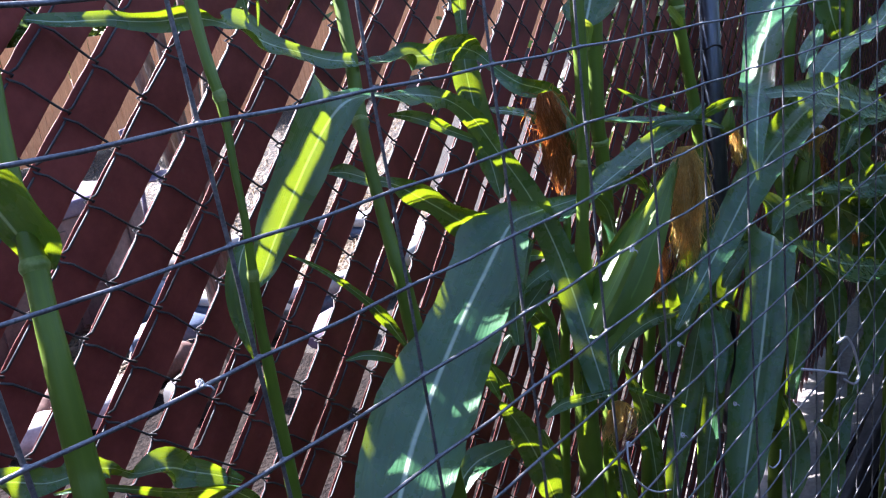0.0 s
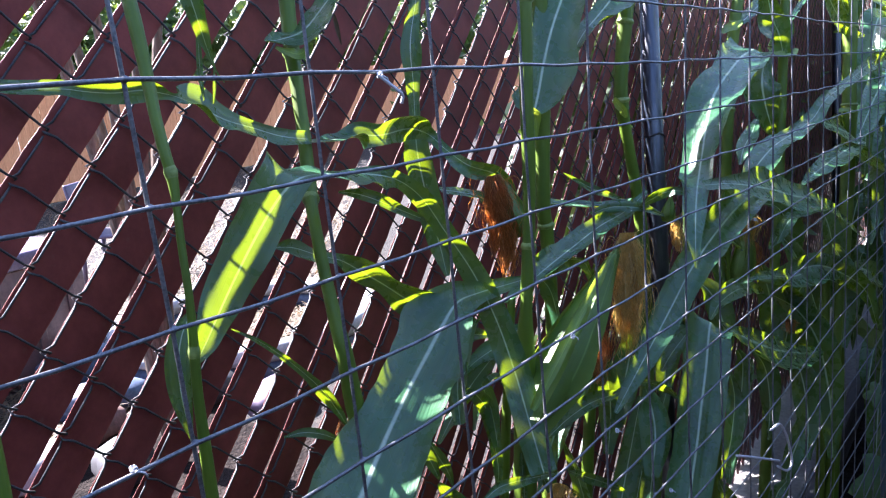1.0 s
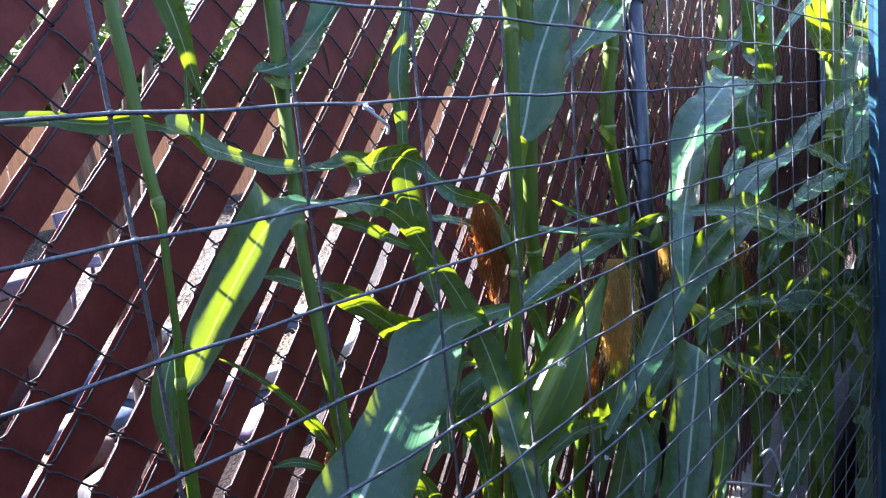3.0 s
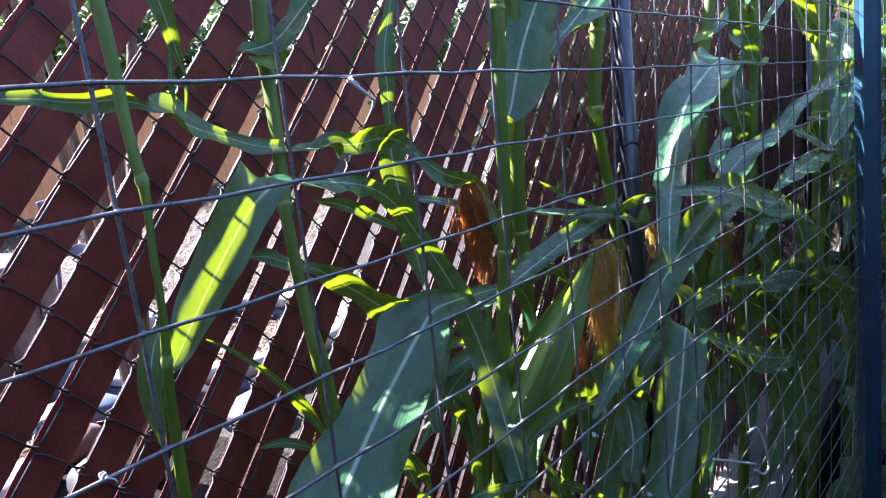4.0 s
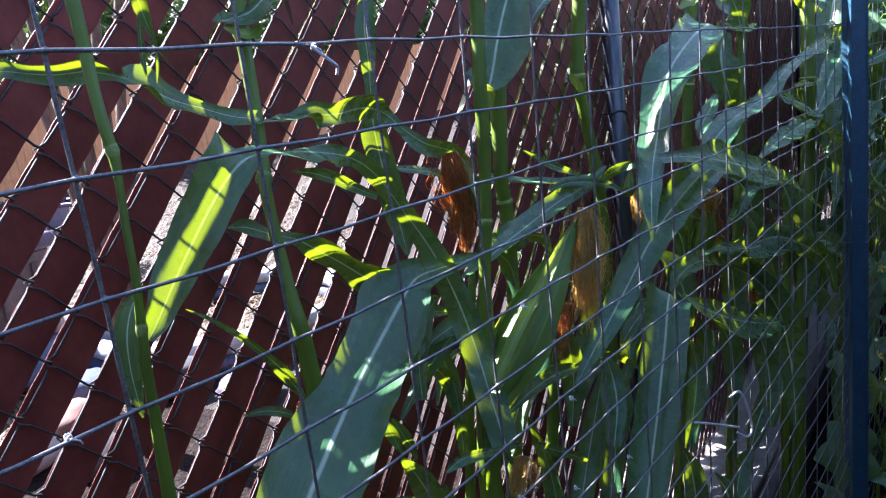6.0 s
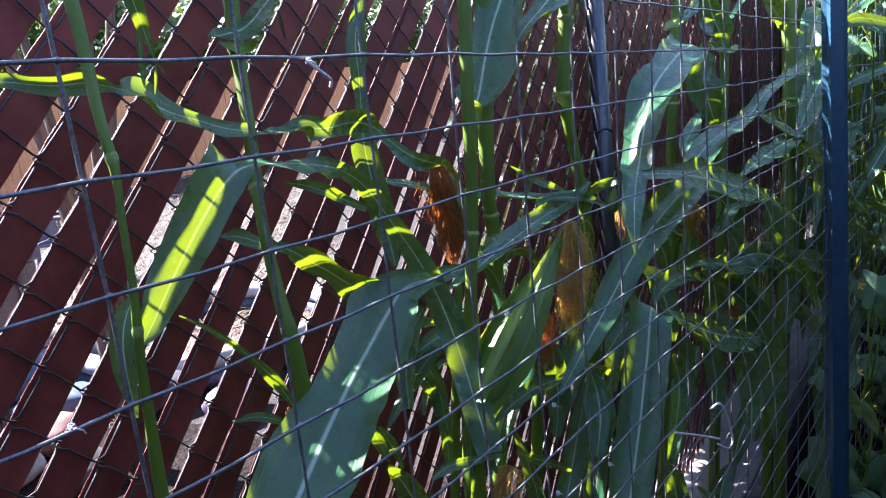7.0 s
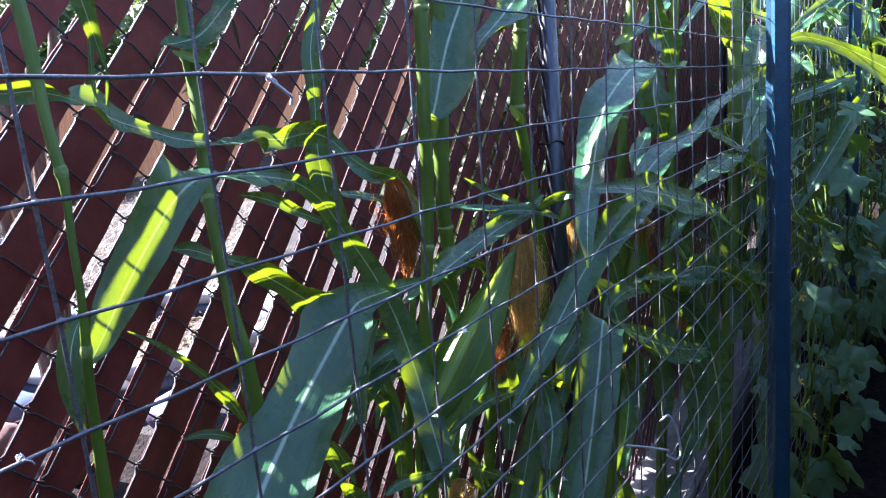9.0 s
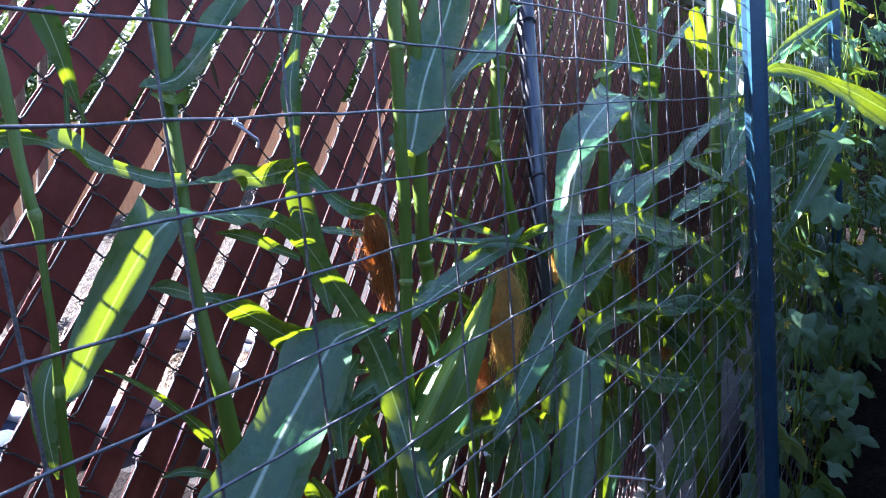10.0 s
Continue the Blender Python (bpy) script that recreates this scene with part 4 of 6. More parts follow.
stalk(plant, [(0.824, 0.196, 1.796), (0.800, 0.198, 1.710), (0.778, 0.199, 1.633), (0.765, 0.200, 1.585), (0.752, 0.203, 1.538), (0.739, 0.205, 1.492), (0.728, 0.208, 1.437), (0.722, 0.209, 1.389), (0.725, 0.206, 1.349), (0.733, 0.204, 1.307), (0.741, 0.201, 1.259), (0.741, 0.196, 1.204), (0.733, 0.191, 1.128), (0.715, 0.185, 1.002), (0.666, 0.180, 0.815), (0.659, 0.180, 0.765), (0.645, 0.180, 0.675), (0.621, 0.180, 0.513), (0.577, 0.180, 0.221), (0.544, 0.180, 0.000)], (0.0097, 0.0097, 0.0097, 0.0104, 0.0102, 0.0101, 0.0101, 0.0100, 0.0084, 0.0084, 0.0085, 0.0094, 0.0095, 0.0105, 0.0117, 0.0119, 0.0122, 0.0124, 0.0127, 0.0129), (0.263, 0.377, ))
blade(plant, [(0.745, 0.186, 1.254), (0.692, 0.195, 1.235), (0.616, 0.200, 1.228), (0.530, 0.200, 1.217), (0.455, 0.197, 1.208), (0.394, 0.193, 1.201), (0.344, 0.190, 1.197)],
      [0.0028, 0.0110, 0.0137, 0.0145, 0.0109, 0.0073, 0.0035], [0.0025, 0.0082, 0.0142, 0.0192, 0.0185, 0.0107, 0.0028],
      [0.38, 0.38, 0.38, 0.38, 0.42, 0.51, 0.51], fold=10, wave=0.005, seed=234)
blade(plant, [(0.710, 0.183, 1.235), (0.701, 0.162, 1.248), (0.706, 0.140, 1.259), (0.707, 0.120, 1.260), (0.717, 0.100, 1.249)],
      [0.0055, 0.0105, 0.0056, 0.0047, 0.0016], [0.0031, 0.0064, 0.0075, 0.0071, 0.0018],
      [-0.95, -0.95, 0.15, 0.27, 0.27], fold=14, seed=235)
blade(plant, [(0.412, 0.190, 1.004), (0.454, 0.182, 1.015), (0.503, 0.175, 1.018), (0.552, 0.170, 1.011), (0.580, 0.165, 1.007)],
      [0.0020, 0.0083, 0.0129, 0.0074, 0.0015], [0.0021, 0.0074, 0.0091, 0.0064, 0.0016],
      [0.38, 0.38, 0.38, 0.38, 0.38], fold=14, seed=236)
blade(plant, [(0.520, 0.150, 1.029), (0.571, 0.145, 1.025), (0.615, 0.140, 1.010), (0.661, 0.135, 0.984), (0.700, 0.130, 0.954)],
      [0.0016, 0.0040, 0.0049, 0.0049, 0.0008], [0.0014, 0.0051, 0.0055, 0.0050, 0.0009],
      [0.15, 0.15, 0.15, 0.15, 0.15], fold=14, seed=237)
blade(plant, [(0.669, 0.195, 1.394), (0.679, 0.195, 1.386), (0.696, 0.195, 1.375), (0.706, 0.195, 1.364)],
      [0.0023, 0.0049, 0.0049, 0.0016], [0.0020, 0.0072, 0.0068, 0.0019],
      [0.38, 0.38, 0.38, 0.38], fold=14, mat=HUSK, name="collar", seed=238)
blade(plant, [(0.232, 0.160, 1.022), (0.260, 0.157, 1.024), (0.310, 0.153, 1.010), (0.373, 0.150, 0.989)],
      [0.0022, 0.0051, 0.0036, 0.0013], [0.0024, 0.0084, 0.0062, 0.0013],
      [0.38, 0.38, 0.38, 0.38], fold=14, seed=239)
blade(plant, [(0.408, 0.160, 0.972), (0.453, 0.157, 0.942), (0.499, 0.153, 0.912), (0.538, 0.150, 0.885)],
      [0.0014, 0.0064, 0.0059, 0.0015], [0.0013, 0.0070, 0.0059, 0.0015],
      [0.38, 0.38, 0.38, 0.38], fold=14, seed=240)
blade(plant, [(0.699, 0.180, 0.886), (0.678, 0.177, 0.874), (0.651, 0.175, 0.850), (0.628, 0.173, 0.826), (0.610, 0.170, 0.800)],
      [0.0027, 0.0063, 0.0078, 0.0061, 0.0017], [0.0025, 0.0057, 0.0073, 0.0056, 0.0016],
      [0.6, 0.6, 0.6, 0.6, 0.6], fold=14, seed=241)
blade(plant, [(0.703, 0.175, 0.872), (0.673, 0.172, 0.850), (0.635, 0.168, 0.824), (0.612, 0.165, 0.809)],
      [0.0018, 0.0035, 0.0034, 0.0008], [0.0017, 0.0033, 0.0032, 0.0008],
      [0.56, 0.56, 0.56, 0.56], fold=14, seed=242)
blade(plant, [(0.223, 0.210, 1.033), (0.241, 0.205, 1.000), (0.258, 0.200, 0.958), (0.270, 0.195, 0.916), (0.280, 0.190, 0.872)],
      [0.0026, 0.0158, 0.0184, 0.0156, 0.0052], [0.0024, 0.0121, 0.0164, 0.0158, 0.0054],
      [-0.15, -0.15, -0.38, -0.95, -0.95], fold=14, seed=243)
blade(plant, [(0.131, 0.230, 0.944), (0.173, 0.223, 0.977), (0.212, 0.218, 0.978), (0.252, 0.215, 0.968)],
      [0.0046, 0.0150, 0.0130, 0.0019], [0.0050, 0.0139, 0.0136, 0.0019],
      [0.38, 0.38, 0.38, 0.38], fold=14, seed=244)
blade(plant, [(0.231, 0.235, 1.072), (0.239, 0.233, 1.049), (0.250, 0.230, 1.019)],
      [0.0020, 0.0082, 0.0014], [0.0018, 0.0072, 0.0012],
      [0.27, 0.27, 0.27], fold=14, seed=245)
blade(plant, [(0.640, 0.165, 0.977), (0.595, 0.162, 0.924), (0.552, 0.160, 0.868), (0.509, 0.158, 0.806), (0.484, 0.155, 0.756)],
      [0.0045, 0.0134, 0.0160, 0.0131, 0.0044], [0.0050, 0.0145, 0.0175, 0.0137, 0.0045],
      [0.12, 0.14, 0.16, 0.22, 0.3], fold=14, seed=246)
blade(plant, [(0.680, 0.140, 0.982), (0.625, 0.138, 0.932), (0.589, 0.135, 0.864), (0.549, 0.132, 0.798), (0.524, 0.130, 0.739)],
      [0.0045, 0.0117, 0.0147, 0.0117, 0.0037], [0.0052, 0.0129, 0.0140, 0.0122, 0.0038],
      [0.1, 0.16, 0.26, 0.28, 0.38], fold=14, seed=247)
blade(plant, [(0.492, 0.210, 0.961), (0.517, 0.208, 0.901), (0.534, 0.205, 0.832), (0.538, 0.202, 0.759), (0.535, 0.200, 0.711)],
      [0.0068, 0.0216, 0.0208, 0.0137, 0.0038], [0.0037, 0.0125, 0.0146, 0.0111, 0.0032],
      [1, 1, 0.94, 0.82, 0.76], fold=14, seed=248)
blade(plant, [(0.419, 0.200, 0.878), (0.437, 0.198, 0.831), (0.445, 0.197, 0.785), (0.443, 0.195, 0.739)],
      [0.0066, 0.0200, 0.0158, 0.0044], [0.0038, 0.0121, 0.0121, 0.0037],
      [1, 0.98, 0.84, 0.72], fold=14, seed=249)
blade(plant, [(0.313, 0.225, 0.951), (0.322, 0.223, 0.917), (0.324, 0.222, 0.878), (0.319, 0.220, 0.834)],
      [0.0020, 0.0081, 0.0094, 0.0034], [0.0020, 0.0086, 0.0109, 0.0040],
      [-0.15, -0.6, -0.95, -0.95], fold=14, seed=250)

plant = corn("corn plant with pale sunlit wavy leaves")
stalk(plant, [(1.480, 0.234, 1.844), (1.451, 0.234, 1.759), (1.425, 0.235, 1.683), (1.408, 0.235, 1.636), (1.381, 0.237, 1.557), (1.347, 0.239, 1.479), (1.322, 0.241, 1.389), (1.305, 0.242, 1.300), (1.289, 0.244, 1.198), (1.287, 0.246, 1.080), (1.249, 0.248, 0.871), (1.170, 0.250, 0.551), (1.162, 0.250, 0.501), (1.149, 0.250, 0.411), (1.125, 0.250, 0.249), (1.088, 0.250, 0.000)], (0.0121, 0.0121, 0.0121, 0.0128, 0.0120, 0.0111, 0.0110, 0.0109, 0.0109, 0.0110, 0.0124, 0.0141, 0.0143, 0.0146, 0.0149, 0.0152), (0.326, 0.450, ))
blade(plant, [(1.231, 0.225, 1.473), (1.267, 0.225, 1.482), (1.310, 0.225, 1.486), (1.356, 0.225, 1.497)],
      [0.0034, 0.0083, 0.0074, 0.0024], [0.0043, 0.0141, 0.0109, 0.0031],
      [0.42, 0.42, 0.42, 0.42], fold=14, mat=HUSK, name="collar", seed=251)
blade(plant, [(1.329, 0.225, 1.486), (1.396, 0.221, 1.508), (1.490, 0.217, 1.539), (1.618, 0.214, 1.583), (1.790, 0.210, 1.641)],
      [0.0046, 0.0120, 0.0161, 0.0155, 0.0042], [0.0058, 0.0150, 0.0184, 0.0198, 0.0051],
      [0.42, 0.47, 0.47, 0.47, 0.47], fold=14, seed=252)
blade(plant, [(1.131, 0.140, 1.441), (1.046, 0.135, 1.430), (0.960, 0.130, 1.410), (0.874, 0.125, 1.382), (0.821, 0.120, 1.351), (0.770, 0.110, 1.315), (0.734, 0.104, 1.283), (0.669, 0.085, 1.262), (0.620, 0.070, 1.238), (0.594, 0.062, 1.211), (0.577, 0.056, 1.186)],
      [0.0343, 0.0406, 0.0376, 0.0386, 0.0373, 0.0264, 0.0218, 0.0145, 0.0123, 0.0072, 0.0021], [0.0439, 0.0400, 0.0270, 0.0362, 0.0325, 0.0296, 0.0282, 0.0213, 0.0185, 0.0099, 0.0024],
      [0.4, 0.4, 0.4, 0.6, 1, 1.05, 0.95, 0.3, -0.2, -0.2, -0.2], fold=8, wave=0.006, seed=253)
blade(plant, [(0.679, 0.078, 1.273), (0.749, 0.070, 1.264), (0.827, 0.062, 1.249), (0.925, 0.056, 1.227), (1.039, 0.050, 1.197), (1.158, 0.045, 1.170), (1.308, 0.042, 1.119), (1.433, 0.040, 1.068), (1.578, 0.038, 1.008)],
      [0.0068, 0.0112, 0.0219, 0.0415, 0.0363, 0.0227, 0.0240, 0.0229, 0.0062], [0.0079, 0.0133, 0.0270, 0.0448, 0.0382, 0.0244, 0.0240, 0.0229, 0.0062],
      [0.38, 0.4, 0.42, 0.44, 0.44, 0.46, 0.5, 0.52, 0.54], fold=6, wave=0.003, twist=2, seed=254)
blade(plant, [(0.672, 0.072, 1.087), (0.650, 0.068, 1.076), (0.623, 0.064, 1.040), (0.595, 0.061, 1.003), (0.565, 0.058, 0.961), (0.536, 0.056, 0.921), (0.507, 0.054, 0.882), (0.480, 0.052, 0.844), (0.452, 0.050, 0.804)],
      [0.0315, 0.0294, 0.0300, 0.0301, 0.0281, 0.0255, 0.0243, 0.0200, 0.0052], [0.0337, 0.0316, 0.0310, 0.0325, 0.0313, 0.0319, 0.0299, 0.0253, 0.0055],
      [-0.04, -0.02, 0.1, 0.1, 0.12, 0.12, 0.14, 0.14, 0.14], fold=5, wave=0.004, twist=1, seed=255)
blade(plant, [(1.019, 0.095, 1.212), (0.900, 0.099, 1.206), (0.777, 0.102, 1.181), (0.692, 0.106, 1.151), (0.625, 0.109, 1.117), (0.559, 0.111, 1.087), (0.505, 0.113, 1.061), (0.452, 0.115, 1.036)],
      [0.0182, 0.0267, 0.0272, 0.0227, 0.0205, 0.0168, 0.0109, 0.0026], [0.0170, 0.0313, 0.0261, 0.0241, 0.0217, 0.0177, 0.0115, 0.0028],
      [0.32, 0.28, 0.22, 0.16, 0.14, 0.14, 0.14, 0.16], fold=8, wave=0.004, twist=6, seed=256)
blade(plant, [(1.507, 0.220, 1.423), (1.460, 0.215, 1.370), (1.461, 0.210, 1.319), (1.490, 0.205, 1.267), (1.528, 0.200, 1.232)],
      [0.0175, 0.0388, 0.0286, 0.0142, 0.0024], [0.0341, 0.0720, 0.0412, 0.0210, 0.0030],
      [-0.95, -0.95, -0.95, -0.95, -0.95], fold=14, seed=257)
blade(plant, [(1.319, 0.190, 1.301), (1.273, 0.187, 1.278), (1.207, 0.183, 1.258), (1.170, 0.180, 1.231)],
      [0.0045, 0.0138, 0.0154, 0.0031], [0.0045, 0.0151, 0.0150, 0.0032],
      [0.42, 0.42, 0.42, 0.42], fold=14, seed=258)
blade(plant, [(0.862, 0.140, 1.185), (0.917, 0.137, 1.155), (0.978, 0.133, 1.127), (1.007, 0.130, 1.111)],
      [0.0036, 0.0125, 0.0176, 0.0030], [0.0061, 0.0171, 0.0178, 0.0045],
      [0.51, 0.56, 0.6, 0.6], fold=14, seed=259)
blade(plant, [(1.205, 0.180, 0.838), (1.185, 0.177, 0.813), (1.131, 0.175, 0.783), (1.102, 0.173, 0.737), (1.059, 0.170, 0.698)],
      [0.0069, 0.0117, 0.0138, 0.0100, 0.0022], [0.0068, 0.0120, 0.0129, 0.0106, 0.0021],
      [0.56, 0.6, 0.6, 0.6, 0.6], fold=20, seed=260)
blade(plant, [(1.044, 0.160, 0.836), (1.111, 0.160, 0.801), (1.086, 0.160, 0.774), (1.062, 0.160, 0.761)],
      [0.0060, 0.0085, 0.0112, 0.0032], [0.0051, 0.0104, 0.0204, 0.0051],
      [-0.6, -0.95, -0.95, -0.95], fold=14, seed=261)
silk(plant, (0.872, 0.194, 1.191), (0.867, 0.188, 1.127), 0.0094, 110, 55, SILKY, 0.032)
ear(plant, (0.850, 0.200, 1.186), (0.860, 0.195, 1.227), 0.0093, None, 0.01, 0, 57)
ear(plant, (1.076, 0.160, 1.021), (1.096, 0.145, 1.143), 0.0185, None, 0.01, 0, 56)
silk(plant, (1.091, 0.144, 1.156), (1.093, 0.140, 1.091), 0.0182, 170, 58, SILKY, 0.032)
silk(plant, (1.150, 0.150, 1.089), (1.142, 0.148, 1.025), 0.0123, 70, 59, SILK, 0.032)

plant = corn("corn plant with crossing blue-green leaves")
stalk(plant, [(1.688, 0.202, 1.847), (1.656, 0.201, 1.763), (1.627, 0.201, 1.688), (1.609, 0.200, 1.642), (1.576, 0.197, 1.555), (1.539, 0.193, 1.434), (1.506, 0.190, 1.301), (1.467, 0.187, 1.157), (1.402, 0.183, 0.957), (1.290, 0.180, 0.506), (1.282, 0.180, 0.456), (1.269, 0.180, 0.366), (1.245, 0.180, 0.204), (1.214, 0.180, 0.000)], (0.0106, 0.0106, 0.0106, 0.0113, 0.0104, 0.0102, 0.0100, 0.0106, 0.0104, 0.0121, 0.0124, 0.0126, 0.0129, 0.0131), (0.393, ))
blade(plant, [(1.485, 0.180, 1.420), (1.484, 0.182, 1.437), (1.467, 0.183, 1.465), (1.433, 0.185, 1.494), (1.415, 0.188, 1.528), (1.393, 0.192, 1.584), (1.379, 0.195, 1.627)],
      [0.0177, 0.0185, 0.0371, 0.0428, 0.0253, 0.0146, 0.0036], [0.0157, 0.0158, 0.0310, 0.0228, 0.0149, 0.0128, 0.0031],
      [0.42, 0.42, 0.47, 0.47, 0.47, 0.47, 0.47], fold=14, seed=262)
blade(plant, [(1.343, 0.172, 1.435), (1.401, 0.172, 1.425), (1.490, 0.172, 1.419), (1.569, 0.172, 1.429)],
      [0.0048, 0.0101, 0.0090, 0.0026], [0.0054, 0.0168, 0.0160, 0.0035],
      [0.42, 0.42, 0.42, 0.42], fold=14, mat=HUSK, name="collar", seed=263)
blade(plant, [(1.535, 0.190, 1.470), (1.679, 0.187, 1.531), (1.840, 0.183, 1.586), (2.059, 0.180, 1.650)],
      [0.0036, 0.0064, 0.0110, 0.0045], [0.0041, 0.0090, 0.0133, 0.0055],
      [0.47, 0.47, 0.47, 0.47], fold=14, seed=264)
blade(plant, [(2.308, 0.060, 1.408), (1.988, 0.066, 1.390), (1.762, 0.071, 1.369), (1.533, 0.077, 1.342), (1.416, 0.083, 1.325), (1.352, 0.092, 1.296), (1.238, 0.100, 1.281), (1.130, 0.108, 1.270), (1.043, 0.114, 1.247), (0.968, 0.120, 1.218)],
      [0.0078, 0.0178, 0.0161, 0.0105, 0.0143, 0.0180, 0.0185, 0.0257, 0.0273, 0.0041], [0.0098, 0.0188, 0.0132, 0.0096, 0.0137, 0.0159, 0.0136, 0.0219, 0.0195, 0.0037],
      [-0.95, -0.95, 0.15, 0.38, 0.42, 0.56, 0.51, 0.6, 0.6, 0.6], fold=8, wave=0.006, seed=265)
blade(plant, [(1.424, 0.100, 1.286), (1.565, 0.096, 1.258), (1.728, 0.091, 1.222), (1.866, 0.087, 1.170), (1.957, 0.083, 1.114), (1.986, 0.079, 1.051), (1.955, 0.074, 0.974), (1.858, 0.070, 0.931)],
      [0.0108, 0.0211, 0.0557, 0.0592, 0.0327, 0.0080, 0.0109, 0.0030], [0.0085, 0.0424, 0.0851, 0.1046, 0.0477, 0.0124, 0.0164, 0.0036],
      [0.4, 0.4, 0.46, 0.58, 0.84, 0.62, -0.14, -0.02], fold=6, twist=3, seed=266)
blade(plant, [(1.165, 0.070, 1.195), (1.290, 0.068, 1.204), (1.406, 0.065, 1.210), (1.537, 0.063, 1.212), (1.693, 0.060, 1.209)],
      [0.0031, 0.0156, 0.0196, 0.0187, 0.0044], [0.0034, 0.0198, 0.0302, 0.0251, 0.0054],
      [0.51, 0.51, 0.51, 0.51, 0.51], fold=8, seed=267)
blade(plant, [(2.619, 0.085, 1.425), (2.273, 0.089, 1.349), (2.053, 0.092, 1.290), (1.933, 0.096, 1.239), (1.822, 0.100, 1.187)],
      [0.0364, 0.0475, 0.0488, 0.0322, 0.0052], [0.0242, 0.0371, 0.0317, 0.0194, 0.0040],
      [0.47, 0.47, 0.47, 0.42, 0.42], fold=10, seed=268)
blade(plant, [(0.819, 0.075, 1.102), (0.923, 0.069, 1.088), (1.055, 0.062, 1.054), (1.224, 0.057, 1.025), (1.407, 0.053, 0.971), (1.662, 0.047, 0.896), (1.887, 0.039, 0.817), (2.099, 0.030, 0.734)],
      [0.0018, 0.0083, 0.0147, 0.0255, 0.0177, 0.0182, 0.0288, 0.0079], [0.0021, 0.0100, 0.0282, 0.0336, 0.0221, 0.0260, 0.0288, 0.0079],
      [0.46, 0.48, 0.48, 0.48, 0.52, 0.54, 0.58, 0.58], fold=8, wave=0.006, seed=269)
blade(plant, [(0.725, 0.075, 1.066), (0.845, 0.068, 1.006), (0.977, 0.060, 0.947), (1.153, 0.055, 0.884), (1.247, 0.050, 0.861)],
      [0.0105, 0.0236, 0.0292, 0.0146, 0.0023], [0.0112, 0.0536, 0.0439, 0.0206, 0.0024],
      [0.64, 0.62, 0.58, 0.52, 0.48], fold=6, twist=3, seed=270)
blade(plant, [(0.778, 0.110, 1.055), (0.826, 0.107, 1.071), (0.916, 0.103, 1.067), (1.026, 0.100, 1.031)],
      [0.0024, 0.0152, 0.0189, 0.0022], [0.0026, 0.0110, 0.0145, 0.0032],
      [0.42, 0.42, 0.42, 0.42], fold=14, seed=271)
blade(plant, [(1.099, 0.090, 1.027), (1.170, 0.085, 0.969), (1.259, 0.080, 0.897), (1.349, 0.075, 0.812), (1.365, 0.070, 0.776)],
      [0.0042, 0.0221, 0.0223, 0.0091, 0.0022], [0.0058, 0.0221, 0.0267, 0.0117, 0.0026],
      [0.38, 0.38, 0.38, 0.38, 0.38], fold=14, seed=272)
blade(plant, [(1.154, 0.110, 1.089), (1.213, 0.103, 1.120), (1.342, 0.097, 1.112), (1.492, 0.090, 1.090)],
      [0.0030, 0.0094, 0.0067, 0.0024], [0.0031, 0.0116, 0.0077, 0.0030],
      [0.47, 0.56, 0.27, 0.27], fold=14, seed=273)
blade(plant, [(1.133, 0.120, 1.081), (1.202, 0.117, 1.100), (1.298, 0.113, 1.120), (1.354, 0.110, 1.125)],
      [0.0030, 0.0125, 0.0108, 0.0023], [0.0031, 0.0151, 0.0117, 0.0026],
      [0.42, 0.42, 0.42, 0.42], fold=14, seed=274)
silk(plant, (1.146, 0.090, 0.946), (1.151, 0.088, 0.915), 0.0102, 60, 63, SILK, 0.032)

plant = corn("corn plant standing close to the steel post")
stalk(plant, [(1.989, 0.128, 1.838), (1.956, 0.127, 1.754), (1.927, 0.126, 1.680), (1.909, 0.125, 1.633), (1.866, 0.120, 1.524), (1.829, 0.115, 1.390), (1.800, 0.110, 1.276), (1.787, 0.110, 1.119), (1.711, 0.110, 0.853), (1.591, 0.110, 0.372), (1.584, 0.110, 0.322), (1.570, 0.110, 0.232), (1.546, 0.110, 0.070), (1.535, 0.110, 0.000)], (0.0150, 0.0150, 0.0150, 0.0160, 0.0156, 0.0161, 0.0160, 0.0168, 0.0166, 0.0187, 0.0190, 0.0194, 0.0198, 0.0202), (0.352, 0.462, ))
blade(plant, [(1.618, 0.100, 1.283), (1.680, 0.100, 1.282), (1.779, 0.100, 1.274), (1.829, 0.100, 1.280)],
      [0.0027, 0.0075, 0.0070, 0.0027], [0.0037, 0.0122, 0.0099, 0.0029],
      [0.38, 0.38, 0.38, 0.38], fold=14, mat=HUSK, name="collar", seed=275)
blade(plant, [(1.660, 0.120, 1.619), (1.732, 0.120, 1.561), (1.779, 0.120, 1.523), (1.830, 0.120, 1.498), (1.883, 0.120, 1.468)],
      [0.0104, 0.0132, 0.0112, 0.0063, 0.0010], [0.0181, 0.0233, 0.0186, 0.0106, 0.0018],
      [-0.95, -0.95, -0.95, -0.95, -0.95], fold=20, seed=276)
blade(plant, [(1.630, 0.130, 1.572), (1.695, 0.123, 1.510), (1.836, 0.117, 1.460), (1.988, 0.110, 1.440)],
      [0.0094, 0.0171, 0.0113, 0.0026], [0.0133, 0.0237, 0.0178, 0.0030],
      [-0.6, -0.6, -0.6, -0.6], fold=14, seed=277)
